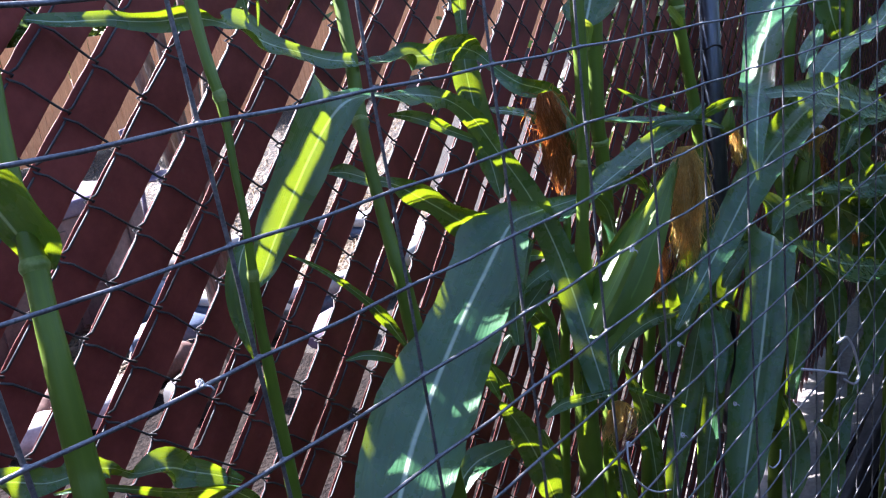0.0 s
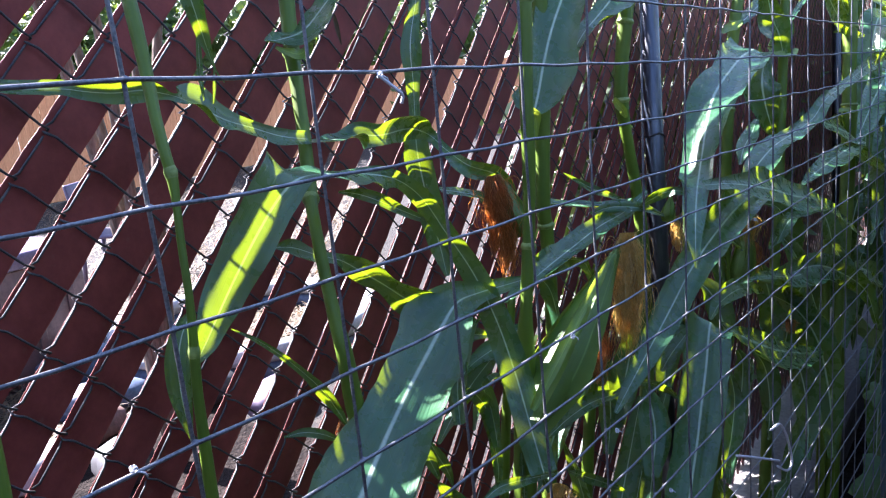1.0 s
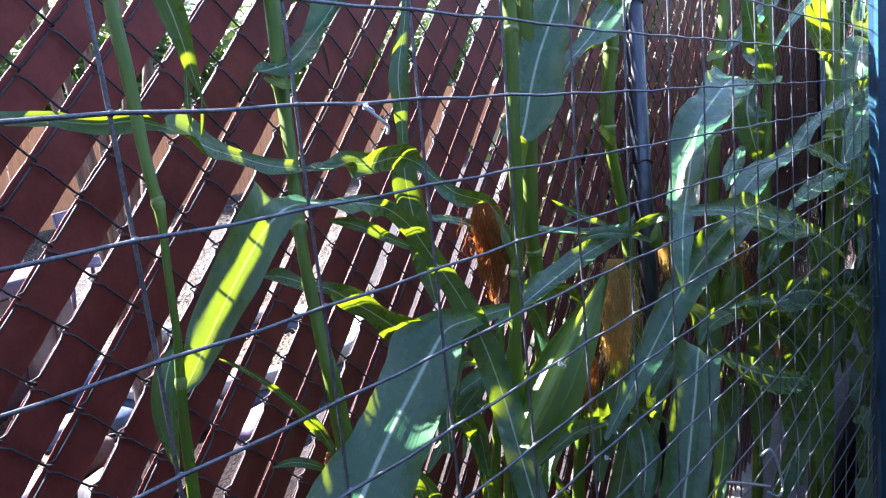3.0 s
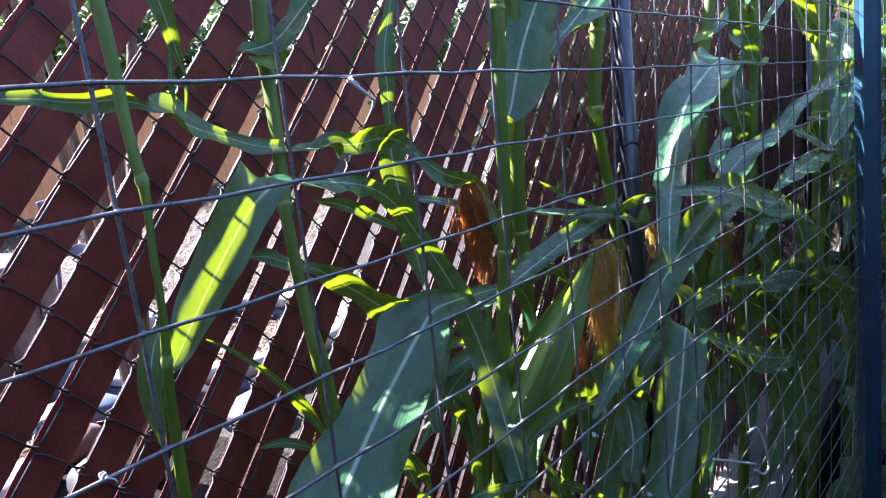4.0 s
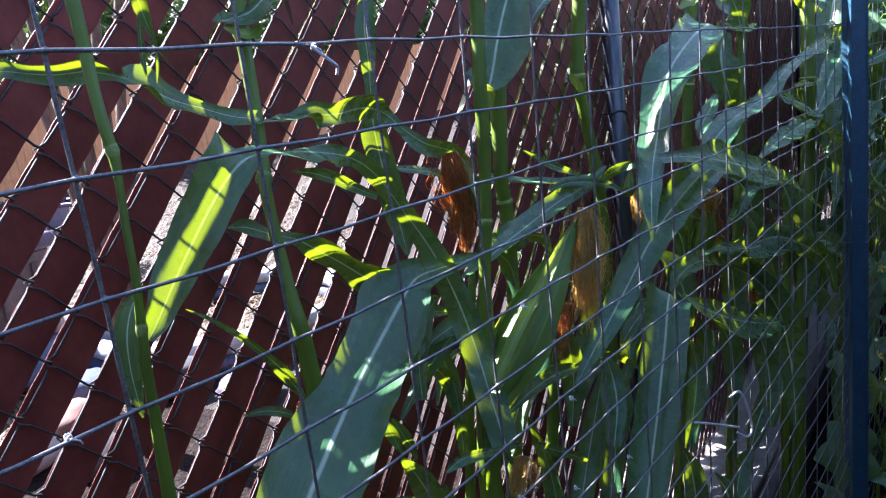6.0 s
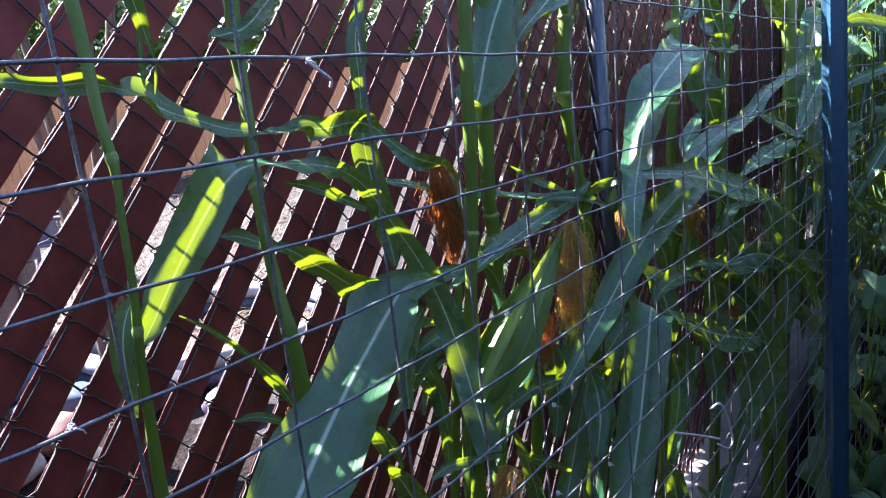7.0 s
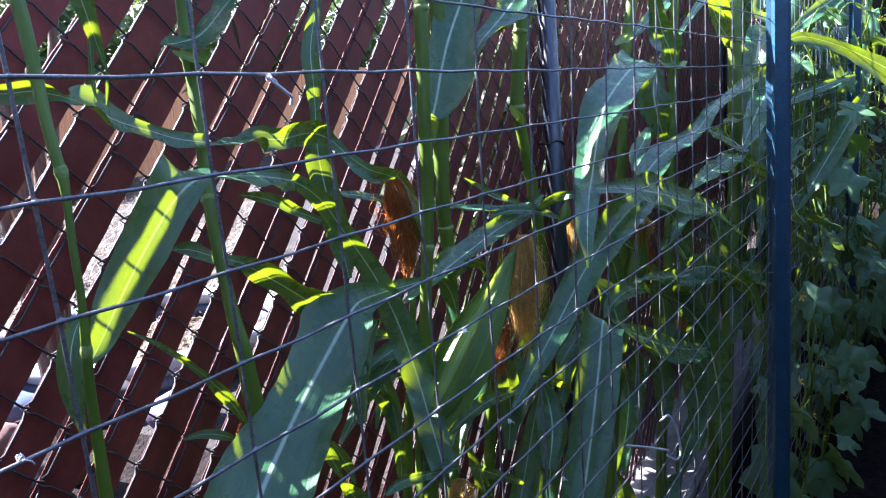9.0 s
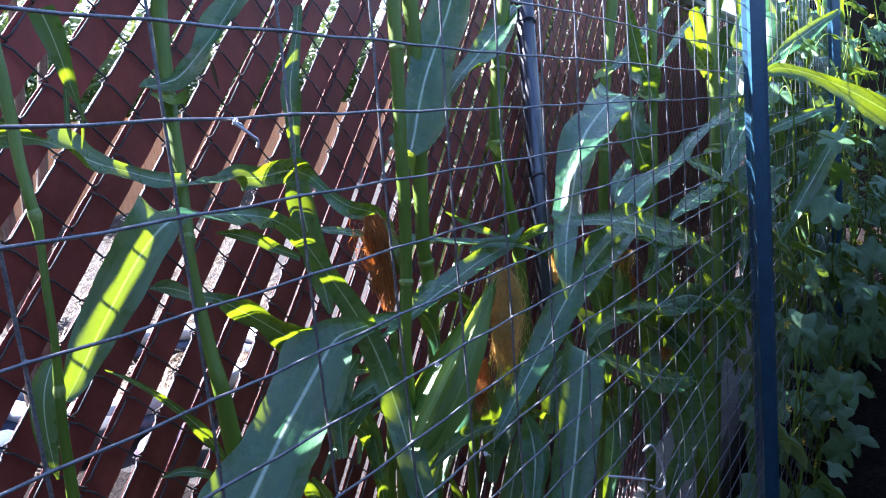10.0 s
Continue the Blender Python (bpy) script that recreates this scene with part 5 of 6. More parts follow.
blade(plant, [(2.217, 0.110, 1.618), (2.143, 0.103, 1.540), (2.314, 0.097, 1.514), (2.537, 0.090, 1.511)],
      [0.0083, 0.0154, 0.0270, 0.0063], [0.0095, 0.0302, 0.0496, 0.0116],
      [0.38, 0.38, 0.27, 0.27], fold=14, seed=278)
blade(plant, [(2.582, 0.120, 1.447), (2.448, 0.117, 1.423), (2.227, 0.113, 1.405), (2.033, 0.110, 1.403)],
      [0.0056, 0.0242, 0.0217, 0.0073], [0.0052, 0.0233, 0.0140, 0.0038],
      [0.47, 0.47, 0.47, 0.47], fold=14, seed=279)
blade(plant, [(1.950, 0.025, 1.434), (1.977, -0.013, 1.463), (2.003, -0.072, 1.449), (2.030, -0.137, 1.417), (2.070, -0.201, 1.377), (2.110, -0.267, 1.327), (2.150, -0.356, 1.257)],
      [0.0063, 0.0134, 0.0115, 0.0141, 0.0210, 0.0249, 0.0110], [0.0059, 0.0195, 0.0178, 0.0208, 0.0431, 0.0463, 0.0128],
      [-0.08, -0.22, -0.8, -0.76, -0.16, -0.8, -0.8], fold=12, seed=280)
blade(plant, [(2.100, -0.003, 0.993), (2.167, -0.064, 1.112), (2.233, -0.118, 1.216), (2.300, -0.158, 1.298)],
      [0.0080, 0.0292, 0.0324, 0.0097], [0.0077, 0.0279, 0.0244, 0.0093],
      [0.38, 0.38, 0.38, 0.38], fold=14, seed=281)
blade(plant, [(2.000, 0.044, 1.277), (2.100, -0.001, 1.305), (2.200, -0.064, 1.327), (2.300, -0.129, 1.344)],
      [0.0046, 0.0128, 0.0129, 0.0033], [0.0055, 0.0190, 0.0183, 0.0042],
      [0.42, 0.42, 0.42, 0.42], fold=14, seed=282)
blade(plant, [(2.100, 0.025, 1.471), (2.200, -0.022, 1.521), (2.300, -0.071, 1.565), (2.400, -0.139, 1.617)],
      [0.0063, 0.0196, 0.0196, 0.0052], [0.0073, 0.0270, 0.0238, 0.0062],
      [0.47, 0.47, 0.47, 0.47], fold=14, seed=283)

plant = corn("low corn plant with broad dark drooping leaves")
stalk(plant, [(1.421, 0.056, 0.958), (1.387, 0.057, 0.796), (1.369, 0.066, 0.549), (1.307, 0.065, 0.120)], (0.0090, 0.0100, 0.0110), (0.400, ))
leaf(plant, [(1.000, 0.100, 1.059), (1.067, 0.074, 1.053), (1.191, 0.053, 1.040), (1.317, 0.039, 0.998), (1.413, 0.008, 0.937), (1.436, -0.010, 0.861)],
     [0.010, 0.040, 0.048, 0.049, 0.035, 0.012], [0, 20, 30, 40, 60, 80], seed=77)
leaf(plant, [(1.085, 0.106, 1.011), (1.157, 0.079, 0.963), (1.219, 0.057, 0.887), (1.237, 0.043, 0.798), (1.228, 0.034, 0.727), (1.216, 0.029, 0.651)],
     [0.010, 0.046, 0.067, 0.066, 0.044, 0.015], [30, 40, 40, 30, 20, 20], seed=78)
leaf(plant, [(1.629, 0.097, 0.902), (1.825, 0.075, 0.874), (1.890, 0.047, 0.792), (1.883, 0.028, 0.690), (1.866, 0.020, 0.575)],
     [0.018, 0.048, 0.058, 0.049, 0.015], [0, 0, 0, 0, 0], seed=80)
leaf(plant, [(0.901, 0.109, 0.967), (0.901, 0.101, 0.942), (0.868, 0.097, 0.884), (0.832, 0.098, 0.832), (0.798, 0.096, 0.782)],
     [0.009, 0.028, 0.029, 0.023, 0.007], [0, 0, 0, 0, 0], seed=82)
leaf(plant, [(1.486, 0.133, 0.936), (1.461, 0.156, 0.890), (1.438, 0.167, 0.818), (1.425, 0.171, 0.769)],
     [0.015, 0.063, 0.050, 0.010], [0, 0, 0, 0], seed=83)
leaf(plant, [(0.575, 0.129, 1.020), (0.574, 0.121, 0.990), (0.552, 0.109, 0.962), (0.523, 0.104, 0.922)],
     [0.010, 0.039, 0.042, 0.017], [0, 0, 0, 0], seed=84)
leaf(plant, [(0.635, 0.131, 1.021), (0.665, 0.128, 1.036), (0.708, 0.124, 1.049), (0.735, 0.123, 1.056)],
     [0.006, 0.021, 0.016, 0.003], [0, 0, 0, 0], seed=85)
leaf(plant, [(0.965, 0.204, 1.067), (0.979, 0.176, 1.035), (0.972, 0.155, 0.988), (0.967, 0.146, 0.930)],
     [0.010, 0.043, 0.045, 0.012], [0, 0, 0, 0], seed=86)
leaf(plant, [(0.674, 0.180, 1.077), (0.662, 0.186, 1.038), (0.628, 0.185, 0.991), (0.587, 0.180, 0.950)],
     [0.006, 0.036, 0.040, 0.016], [0, 0, 0, 0], seed=87)

plant = corn("corn plant low in the row with crossing leaves")
stalk(plant, [(0.597, 0.207, 1.099), (0.578, 0.209, 1.007), (0.555, 0.211, 0.901), (0.500, 0.232, 0.399)], (0.0070, 0.0080, 0.0090), (0.300, ))
leaf(plant, [(0.579, 0.204, 1.056), (0.555, 0.213, 1.031), (0.508, 0.217, 1.001), (0.463, 0.217, 0.958), (0.431, 0.215, 0.919)],
     [0.008, 0.034, 0.042, 0.029, 0.007], [0, 0, 0, 0, 0], seed=88)
leaf(plant, [(0.589, 0.208, 1.060), (0.601, 0.198, 1.025), (0.595, 0.191, 0.970), (0.565, 0.184, 0.918)],
     [0.008, 0.028, 0.035, 0.012], [0, 0, 0, 0], seed=89)
leaf(plant, [(0.479, 0.225, 1.192), (0.493, 0.215, 1.167), (0.491, 0.206, 1.124), (0.476, 0.199, 1.085)],
     [0.007, 0.024, 0.024, 0.006], [40, 50, 60, 60], seed=90)
leaf(plant, [(0.371, 0.247, 1.164), (0.348, 0.254, 1.136), (0.321, 0.247, 1.099), (0.299, 0.232, 1.063)],
     [0.007, 0.026, 0.028, 0.013], [0, 0, 0, 0], wave=0.016, seed=91)
leaf(plant, [(0.368, 0.274, 1.120), (0.374, 0.257, 1.092), (0.376, 0.242, 1.050), (0.372, 0.234, 1.003)],
     [0.004, 0.023, 0.026, 0.009], [0, 30, 40, 40], seed=92)
leaf(plant, [(0.330, 0.275, 1.120), (0.355, 0.278, 1.131), (0.395, 0.274, 1.134), (0.434, 0.268, 1.121)],
     [0.004, 0.019, 0.018, 0.004], [0, 0, 0, 0], seed=93)

plant = corn("leafy corn plant in deep shade beside the steel post")
stalk(plant, [(1.427, 0.082, 1.036), (1.395, 0.080, 0.864), (1.362, 0.080, 0.638), (1.315, 0.086, 0.179)], (0.0080, 0.0090, 0.0100), (0.400, ))
leaf(plant, [(1.204, 0.164, 1.037), (1.207, 0.144, 0.990), (1.199, 0.134, 0.921), (1.165, 0.128, 0.849)],
     [0.012, 0.046, 0.051, 0.016], [0, 0, 0, 0], seed=94)
leaf(plant, [(1.430, 0.078, 1.036), (1.454, 0.058, 0.979), (1.441, 0.049, 0.891), (1.413, 0.049, 0.808)],
     [0.010, 0.051, 0.056, 0.015], [0, 0, 0, 0], seed=96)
leaf(plant, [(1.106, 0.087, 0.907), (1.111, 0.063, 0.862), (1.104, 0.049, 0.786), (1.070, 0.042, 0.710)],
     [0.009, 0.043, 0.045, 0.011], [0, 0, 0, 0], seed=98)
leaf(plant, [(0.865, 0.112, 0.946), (0.861, 0.103, 0.899), (0.828, 0.100, 0.843), (0.792, 0.103, 0.790)],
     [0.006, 0.027, 0.026, 0.007], [0, 0, 0, 0], seed=101)
leaf(plant, [(1.369, 0.084, 0.688), (1.330, 0.102, 0.662), (1.269, 0.114, 0.622), (1.227, 0.124, 0.562)],
     [0.010, 0.042, 0.044, 0.012], [0, 0, 0, 0], seed=102)
leaf(plant, [(1.184, 0.120, 1.101), (1.201, 0.101, 1.074), (1.225, 0.079, 1.011), (1.244, 0.062, 0.936)],
     [0.009, 0.038, 0.043, 0.014], [0, 0, 0, 0], seed=103)

plant = corn("young corn plant with narrow back-lit leaves low in the row")
stalk(plant, [(0.456, 0.250, 1.167), (0.439, 0.251, 1.084), (0.413, 0.253, 0.959), (0.365, 0.276, 0.497)], (0.0050, 0.0060, 0.0070), (0.300, ))
leaf(plant, [(0.450, 0.252, 1.140), (0.435, 0.260, 1.157), (0.405, 0.266, 1.152), (0.375, 0.265, 1.126)],
     [0.006, 0.017, 0.018, 0.007], [60, 70, 80, 80], seed=104)
leaf(plant, [(0.442, 0.250, 1.098), (0.468, 0.249, 1.097), (0.483, 0.239, 1.073), (0.479, 0.232, 1.033)],
     [0.006, 0.019, 0.020, 0.006], [0, 40, 60, 60], seed=105)
leaf(plant, [(0.425, 0.247, 1.060), (0.409, 0.255, 1.075), (0.380, 0.257, 1.061), (0.360, 0.258, 1.026)],
     [0.006, 0.018, 0.019, 0.005], [0, 50, 60, 60], seed=106)
leaf(plant, [(0.339, 0.318, 1.132), (0.357, 0.313, 1.139), (0.374, 0.301, 1.122), (0.376, 0.291, 1.094)],
     [0.004, 0.015, 0.015, 0.004], [0, 0, 0, 0], seed=107)
leaf(plant, [(0.552, 0.239, 1.172), (0.573, 0.231, 1.187), (0.594, 0.217, 1.179), (0.605, 0.210, 1.145)],
     [0.005, 0.018, 0.019, 0.005], [0, 50, 60, 60], seed=108)
leaf(plant, [(0.629, 0.221, 1.241), (0.657, 0.199, 1.246), (0.707, 0.179, 1.235), (0.742, 0.160, 1.218)],
     [0.005, 0.017, 0.016, 0.004], [10, 10, 10, 10], wave=0.008, seed=109)

plant = corn("corn plant with dark leaves behind the ears")
stalk(plant, [(1.024, 0.232, 1.145), (1.000, 0.228, 1.015), (0.972, 0.222, 0.855), (0.934, 0.229, 0.381)], (0.0070, 0.0080, 0.0090), (0.400, ))
leaf(plant, [(1.015, 0.229, 1.095), (1.050, 0.217, 1.103), (1.073, 0.195, 1.072), (1.070, 0.181, 1.010)],
     [0.008, 0.035, 0.041, 0.012], [0, 0, 0, 0], seed=110)
leaf(plant, [(1.226, 0.158, 1.150), (1.263, 0.136, 1.132), (1.288, 0.120, 1.081), (1.281, 0.112, 1.014)],
     [0.007, 0.038, 0.045, 0.016], [0, 0, 0, 0], seed=111)
leaf(plant, [(1.465, 0.124, 1.106), (1.498, 0.103, 1.075), (1.508, 0.089, 1.010), (1.496, 0.085, 0.937)],
     [0.007, 0.042, 0.047, 0.015], [0, 0, 0, 0], seed=112)
leaf(plant, [(0.994, 0.226, 0.975), (0.958, 0.238, 0.964), (0.922, 0.240, 0.913), (0.889, 0.233, 0.854)],
     [0.008, 0.036, 0.040, 0.012], [0, 0, 0, 0], seed=113)
leaf(plant, [(1.567, 0.086, 0.865), (1.516, 0.123, 0.864), (1.466, 0.147, 0.824), (1.423, 0.151, 0.746)],
     [0.008, 0.043, 0.050, 0.017], [0, 0, 0, 0], seed=114)
leaf(plant, [(1.166, 0.162, 0.871), (1.184, 0.145, 0.832), (1.168, 0.132, 0.770), (1.133, 0.127, 0.705)],
     [0.007, 0.040, 0.042, 0.011], [0, 0, 0, 0], seed=115)
leaf(plant, [(1.397, 0.128, 0.784), (1.409, 0.113, 0.730), (1.386, 0.106, 0.650), (1.356, 0.108, 0.572)],
     [0.007, 0.044, 0.046, 0.012], [0, 0, 0, 0], seed=116)
leaf(plant, [(0.845, 0.127, 0.759), (0.851, 0.117, 0.717), (0.836, 0.107, 0.655), (0.792, 0.102, 0.599)],
     [0.007, 0.037, 0.042, 0.013], [0, 0, 0, 0], seed=117)
leaf(plant, [(1.004, 0.127, 0.633), (1.008, 0.106, 0.595), (0.994, 0.096, 0.536), (0.951, 0.091, 0.482)],
     [0.008, 0.045, 0.047, 0.014], [0, 0, 0, 0], seed=118)
leaf(plant, [(1.208, 0.112, 0.588), (1.174, 0.125, 0.565), (1.127, 0.125, 0.515), (1.082, 0.119, 0.455)],
     [0.009, 0.038, 0.042, 0.013], [0, 0, 0, 0], seed=119)


def far_corn(x, y, height, seed, label="dense green corn plant further along the row"):
    """Corn plants further along the row: jointed stalk, arching blades on alternate sides."""
    global plant
    rng = random.Random(seed)
    plant = corn(label)
    lean = rng.uniform(-0.05, 0.05)
    stalk(plant, [(x, y, 0), (x + lean * 0.4, y, height * 0.5), (x + lean, y + 0.01, height)], (0.010, 0.006), (0.2, 0.35, 0.5, 0.65, 0.8))
    a0 = rng.uniform(0, 6.28)
    for k in range(rng.randint(10, 12)):
        s = 0.14 + 0.82 * k / 10
        base = Vector((x + lean * s, y, height * s))
        a = a0 + k * math.pi + rng.uniform(-0.6, 0.6)
        reach, rise = rng.uniform(0.28, 0.5), rng.uniform(0.10, 0.28)
        out = Vector((math.cos(a), 0.30 * math.sin(a), 0))
        pts = [base, base + out * reach * 0.25 + Vector((0, 0, rise * 0.75)), base + out * reach * 0.6 + Vector((0, 0, rise)), base + out * reach * 0.9 + Vector((0, 0, rise * 0.3)), base + out * reach + Vector((0, 0, -rise * rng.uniform(0.4, 1.3)))]
        pts = [(q.x, min(max(q.y, 0.02), fence_y(q.x) - 0.03), max(q.z, 0.04)) for q in pts]
        leaf(plant, pts, [0.03, 0.07, 0.08, 0.06, 0.004], [rng.uniform(-25, 45) for _ in pts], wave=0.016, seed=seed * 31 + k)
    return plant


for i, x in enumerate(np.arange(2.55, 7.4, 0.36)):
    y = 0.12 + 0.07 * ((i * 5) % 4)
    h = (1.55 if x < 2.6 else 1.75) + 0.08 * ((i * 7) % 4)
    far_corn(float(x), y, h, 60 + i)
# ---- neighbouring yard beyond the slats ----
def yard_fence():
    ob = thing("wooden_fence", "orange cedar board fence in full sun", "fence")
    rng = random.Random(3)
    for i in range(150):
        bm = bmesh.new()
        h = 1.80 + rng.uniform(-0.01, 0.01)
        box(bm, (0.138, 0.018, h), (0, 0, h / 2), 0.003)
        b = part("board", bm, CEDAR, ob, smooth=False)
        b.matrix_basis = pose(2.0 + i * 0.143, 12.9 + rng.uniform(-0.004, 0.004), 0, 0, rng.uniform(-0.3, 0.3), 0)
    return ob


yard_fence()


def shrub(x, y, height, spread, seed, label="leafy green shrub above the far board fence", low=0.62, deep=0.17, leaves=3000, group="far shrubs", size=1.0):
    ob = thing("shrub", label, "shrub", (x, y, 0), group=group)
    rng = random.Random(seed)
    bm = bmesh.new()
    for k in range(6):
        a = rng.uniform(0, 6.28)
        tip = (spread * 0.5 * math.cos(a), spread * 0.5 * math.sin(a), height * rng.uniform(0.7, 0.95))
        tube(bm, spline([(0, 0, 0), (tip[0] * 0.3, tip[1] * 0.3, height * 0.4), tip], 8), list(np.linspace(0.04, 0.008, 9)), 6)
    part("trunk", bm, BARK, ob)
    verts, faces = [], []
    for k in range(leaves):
        c = Vector((rng.gauss(0, 0.42) * spread, rng.gauss(0, 0.42) * spread, height * (low + rng.gauss(0, deep))))
        d = Vector((rng.uniform(-1, 1), rng.uniform(-1, 1), rng.uniform(-0.7, 0.7))).normalized()
        w = d.orthogonal().normalized() * rng.uniform(0.02, 0.035) * size
        l = d * rng.uniform(0.06, 0.11) * size
        i = len(verts)
        verts += [c - l, c + w, c + l, c - w]
        faces.append((i, i + 1, i + 2, i + 3))
    me = bpy.data.meshes.new("crown")
    me.from_pydata([tuple(v) for v in verts], [], faces)
    me.materials.append(BUSH)
    cr = new("crown", me)
    cr.parent = ob
    tagged(cr, kind="stuff")
    return ob


for i in range(13):
    shrub(1.0 + 1.9 * i, 14.6 + 0.6 * (i % 2), 3.9 + 0.5 * ((i * 7) % 3), 1.5, 20 + i, leaves=3600, size=1.9)


def ring_tube(bm, at, big, small, sides=10, steps=36):
    rows = []
    for i in range(steps):
        a = 2 * math.pi * i / steps
        rows.append([bm.verts.new((at[0] + (big + small * math.cos(c)) * math.cos(a), at[1] + (big + small * math.cos(c)) * math.sin(a), at[2] + small * math.sin(c))) for c in np.linspace(0, 2 * math.pi, sides, endpoint=False)])
    for i in range(steps):
        for k in range(sides):
            bm.faces.new((rows[i][k], rows[(i + 1) % steps][k], rows[(i + 1) % steps][(k + 1) % sides], rows[i][(k + 1) % sides]))


pool = thing("paddling_pool", "blue and white inflatable paddling pool on dry ground", "pool", (2.75, 3.6, -0.03))
for k, m in enumerate((BLUE, WHITE)):
    bm = bmesh.new()
    ring_tube(bm, (0, 0, 0.055 + 0.10 * k), 0.75, 0.055)
    part("ring", bm, m, pool)

tyre = thing("car_tyre", "worn black car tyre lying on the ground", "tyre", (2.25, 4.2, -0.03))
bm = bmesh.new()
ring_tube(bm, (0, 0, 0.10), 0.24, 0.10)
part("tread", bm, BLACK, tyre)


def garden_chair(at, turn):
    ob = thing("garden_chair", "lavender moulded plastic garden chair", "chair", at, turn)
    bm = bmesh.new()
    box(bm, (0.46, 0.44, 0.03), (0, 0, 0.42), 0.012)
    part("seat", bm, PURPLE, ob)
    bm = bmesh.new()
    box(bm, (0.46, 0.03, 0.44), (0, 0.23, 0.66), 0.012, Matrix.Rotation(radians(-8), 4, "X"))
    part("backrest", bm, PURPLE, ob)
    for sx in (-0.2, 0.2):
        for sy in (-0.19, 0.2):
            bm = bmesh.new()
            tube(bm, [(sx * 1.12, sy * 1.12, 0), (sx, sy, 0.41)], [0.018, 0.022], 8)
            part("leg", bm, PURPLE, ob)
        bm = bmesh.new()
        tube(bm, spline([(sx * 1.1, -0.2, 0.42), (sx * 1.15, -0.19, 0.6), (sx * 1.15, 0.0, 0.64), (sx * 1.1, 0.22, 0.62)], 12), 0.018, 8)
        part("armrest", bm, PURPLE, ob)
    return ob


def straw_litter():
    """Dry stems and grass lying and standing on the yard."""
    rng = random.Random(17)
    verts, faces = [], []
    for k in range(26000):
        y = 3.2 + 8.8 * rng.random() ** 1.7
        x = rng.uniform(0.2, 1.3) * y * 0.85
        a, up, length = rng.uniform(0, 6.28), rng.uniform(0.0, 0.5) ** 2 * 3, rng.uniform(0.06, 0.22)
        d = Vector((math.cos(a), math.sin(a), up)).normalized() * length
        w = Vector((-math.sin(a), math.cos(a), 0)) * rng.uniform(0.002, 0.006)
        q = Vector((x, y, -0.025 + rng.uniform(0, 0.03)))
        i = len(verts)
        verts += [q - w, q + w, q + d * 0.6 + w, q + d + Vector((0, 0, -0.2 * length)), q + d * 0.6 - w]
        faces += [(i, i + 1, i + 2, i + 4), (i + 4, i + 2, i + 3)]
    me = bpy.data.meshes.new("dry_straw")
    me.from_pydata([tuple(v) for v in verts], [], faces)
    me.materials.append(DRY)
    return tagged(new("dry_straw", me), "loose dry straw and dead grass on the yard ground", "straw", kind="stuff")


straw_litter()
def cushion(at, size, turn, mat, label, seed):
    """A slack fabric bag or cushion lying on the ground."""
    bm = bmesh.new()
    bmesh.ops.create_icosphere(bm, subdivisions=3, radius=1.0)
    for v in bm.verts:
        n = 1 + 0.16 * noise.noise(v.co * 2.1 + Vector((seed, 0, 0)))
        z = v.co.z
        v.co = Vector((math.copysign(abs(v.co.x) ** 0.7, v.co.x) * size[0] * n, math.copysign(abs(v.co.y) ** 0.7, v.co.y) * size[1] * n, max(-0.72, z * n) * size[2] + size[2] * 0.72))
    ob = finish("cushion", bm, mat)
    ob.matrix_basis = pose(*at, 0, 0, turn)
    return tagged(ob, label, "cushion", group="things lying in the yard")


for k, (x, y, sx, sy, sz, turn, m, text) in enumerate((
        (1.85, 3.95, 0.24, 0.15, 0.12, 20, BLUE, "faded blue fabric cushion lying on the ground"),
        (1.66, 3.42, 0.22, 0.13, 0.09, -30, BLUE, "faded blue fabric cushion lying on the ground"),
        (1.47, 3.16, 0.17, 0.10, 0.07, 35, SALMON, "salmon pink fabric cushion lying on the ground"),
        (1.10, 2.98, 0.20, 0.11, 0.08, 10, WHITE, "white plastic bag lying on the ground"),
        (0.78, 3.05, 0.16, 0.10, 0.07, -20, WHITE, "white plastic bag lying on the ground"),
        (0.92, 3.32, 0.16, 0.10, 0.07, 50, SALMON, "salmon pink fabric cushion lying on the ground"),
        (2.27, 3.98, 0.20, 0.13, 0.10, 60, BLUE, "faded blue fabric cushion lying on the ground"),
        (1.28, 2.66, 0.15, 0.11, 0.09, 75, BLACK, "black cloth bag lying on the ground"),
        (1.95, 3.05, 0.18, 0.12, 0.09, -15, BLACK, "black cloth bag lying on the ground"),
        (2.05, 2.62, 0.16, 0.12, 0.08, 15, PURPLE, "lavender fabric cushion lying on the ground"),
        (2.75, 3.05, 0.17, 0.13, 0.09, 40, BLACK, "black cloth bag lying on the ground"))):
    cushion((x, y, -0.01), (sx, sy, sz), turn, m, text, k * 3.7)


def storage_box(at, turn):
    """A long resin garden chest: a ribbed body, an overhanging lid and its latch."""
    ob = thing("storage_box", "mauve-brown plastic garden storage box with a pale lavender lid", "storage box", at, turn)
    bm = bmesh.new()
    box(bm, (2.0, 0.62, 0.66), (0, 0, 0.33), 0.015)
    part("body", bm, MAUVE, ob)
    for k in range(9):
        bm = bmesh.new()
        box(bm, (0.05, 0.016, 0.56), (-0.88 + 0.22 * k, -0.316, 0.32), 0.005)
        part("rib", bm, MAUVE, ob)
    bm = bmesh.new()
    box(bm, (2.06, 0.68, 0.09), (0, 0, 0.705), 0.02)
    part("lid", bm, PURPLE, ob, "pale lavender lid")
    bm = bmesh.new()
    box(bm, (0.10, 0.02, 0.07), (0, -0.348, 0.66), 0.006)
    part("latch", bm, BLACK, ob)
    return ob


storage_box((1.15, 4.46, -0.03), 8)
bm = bmesh.new()
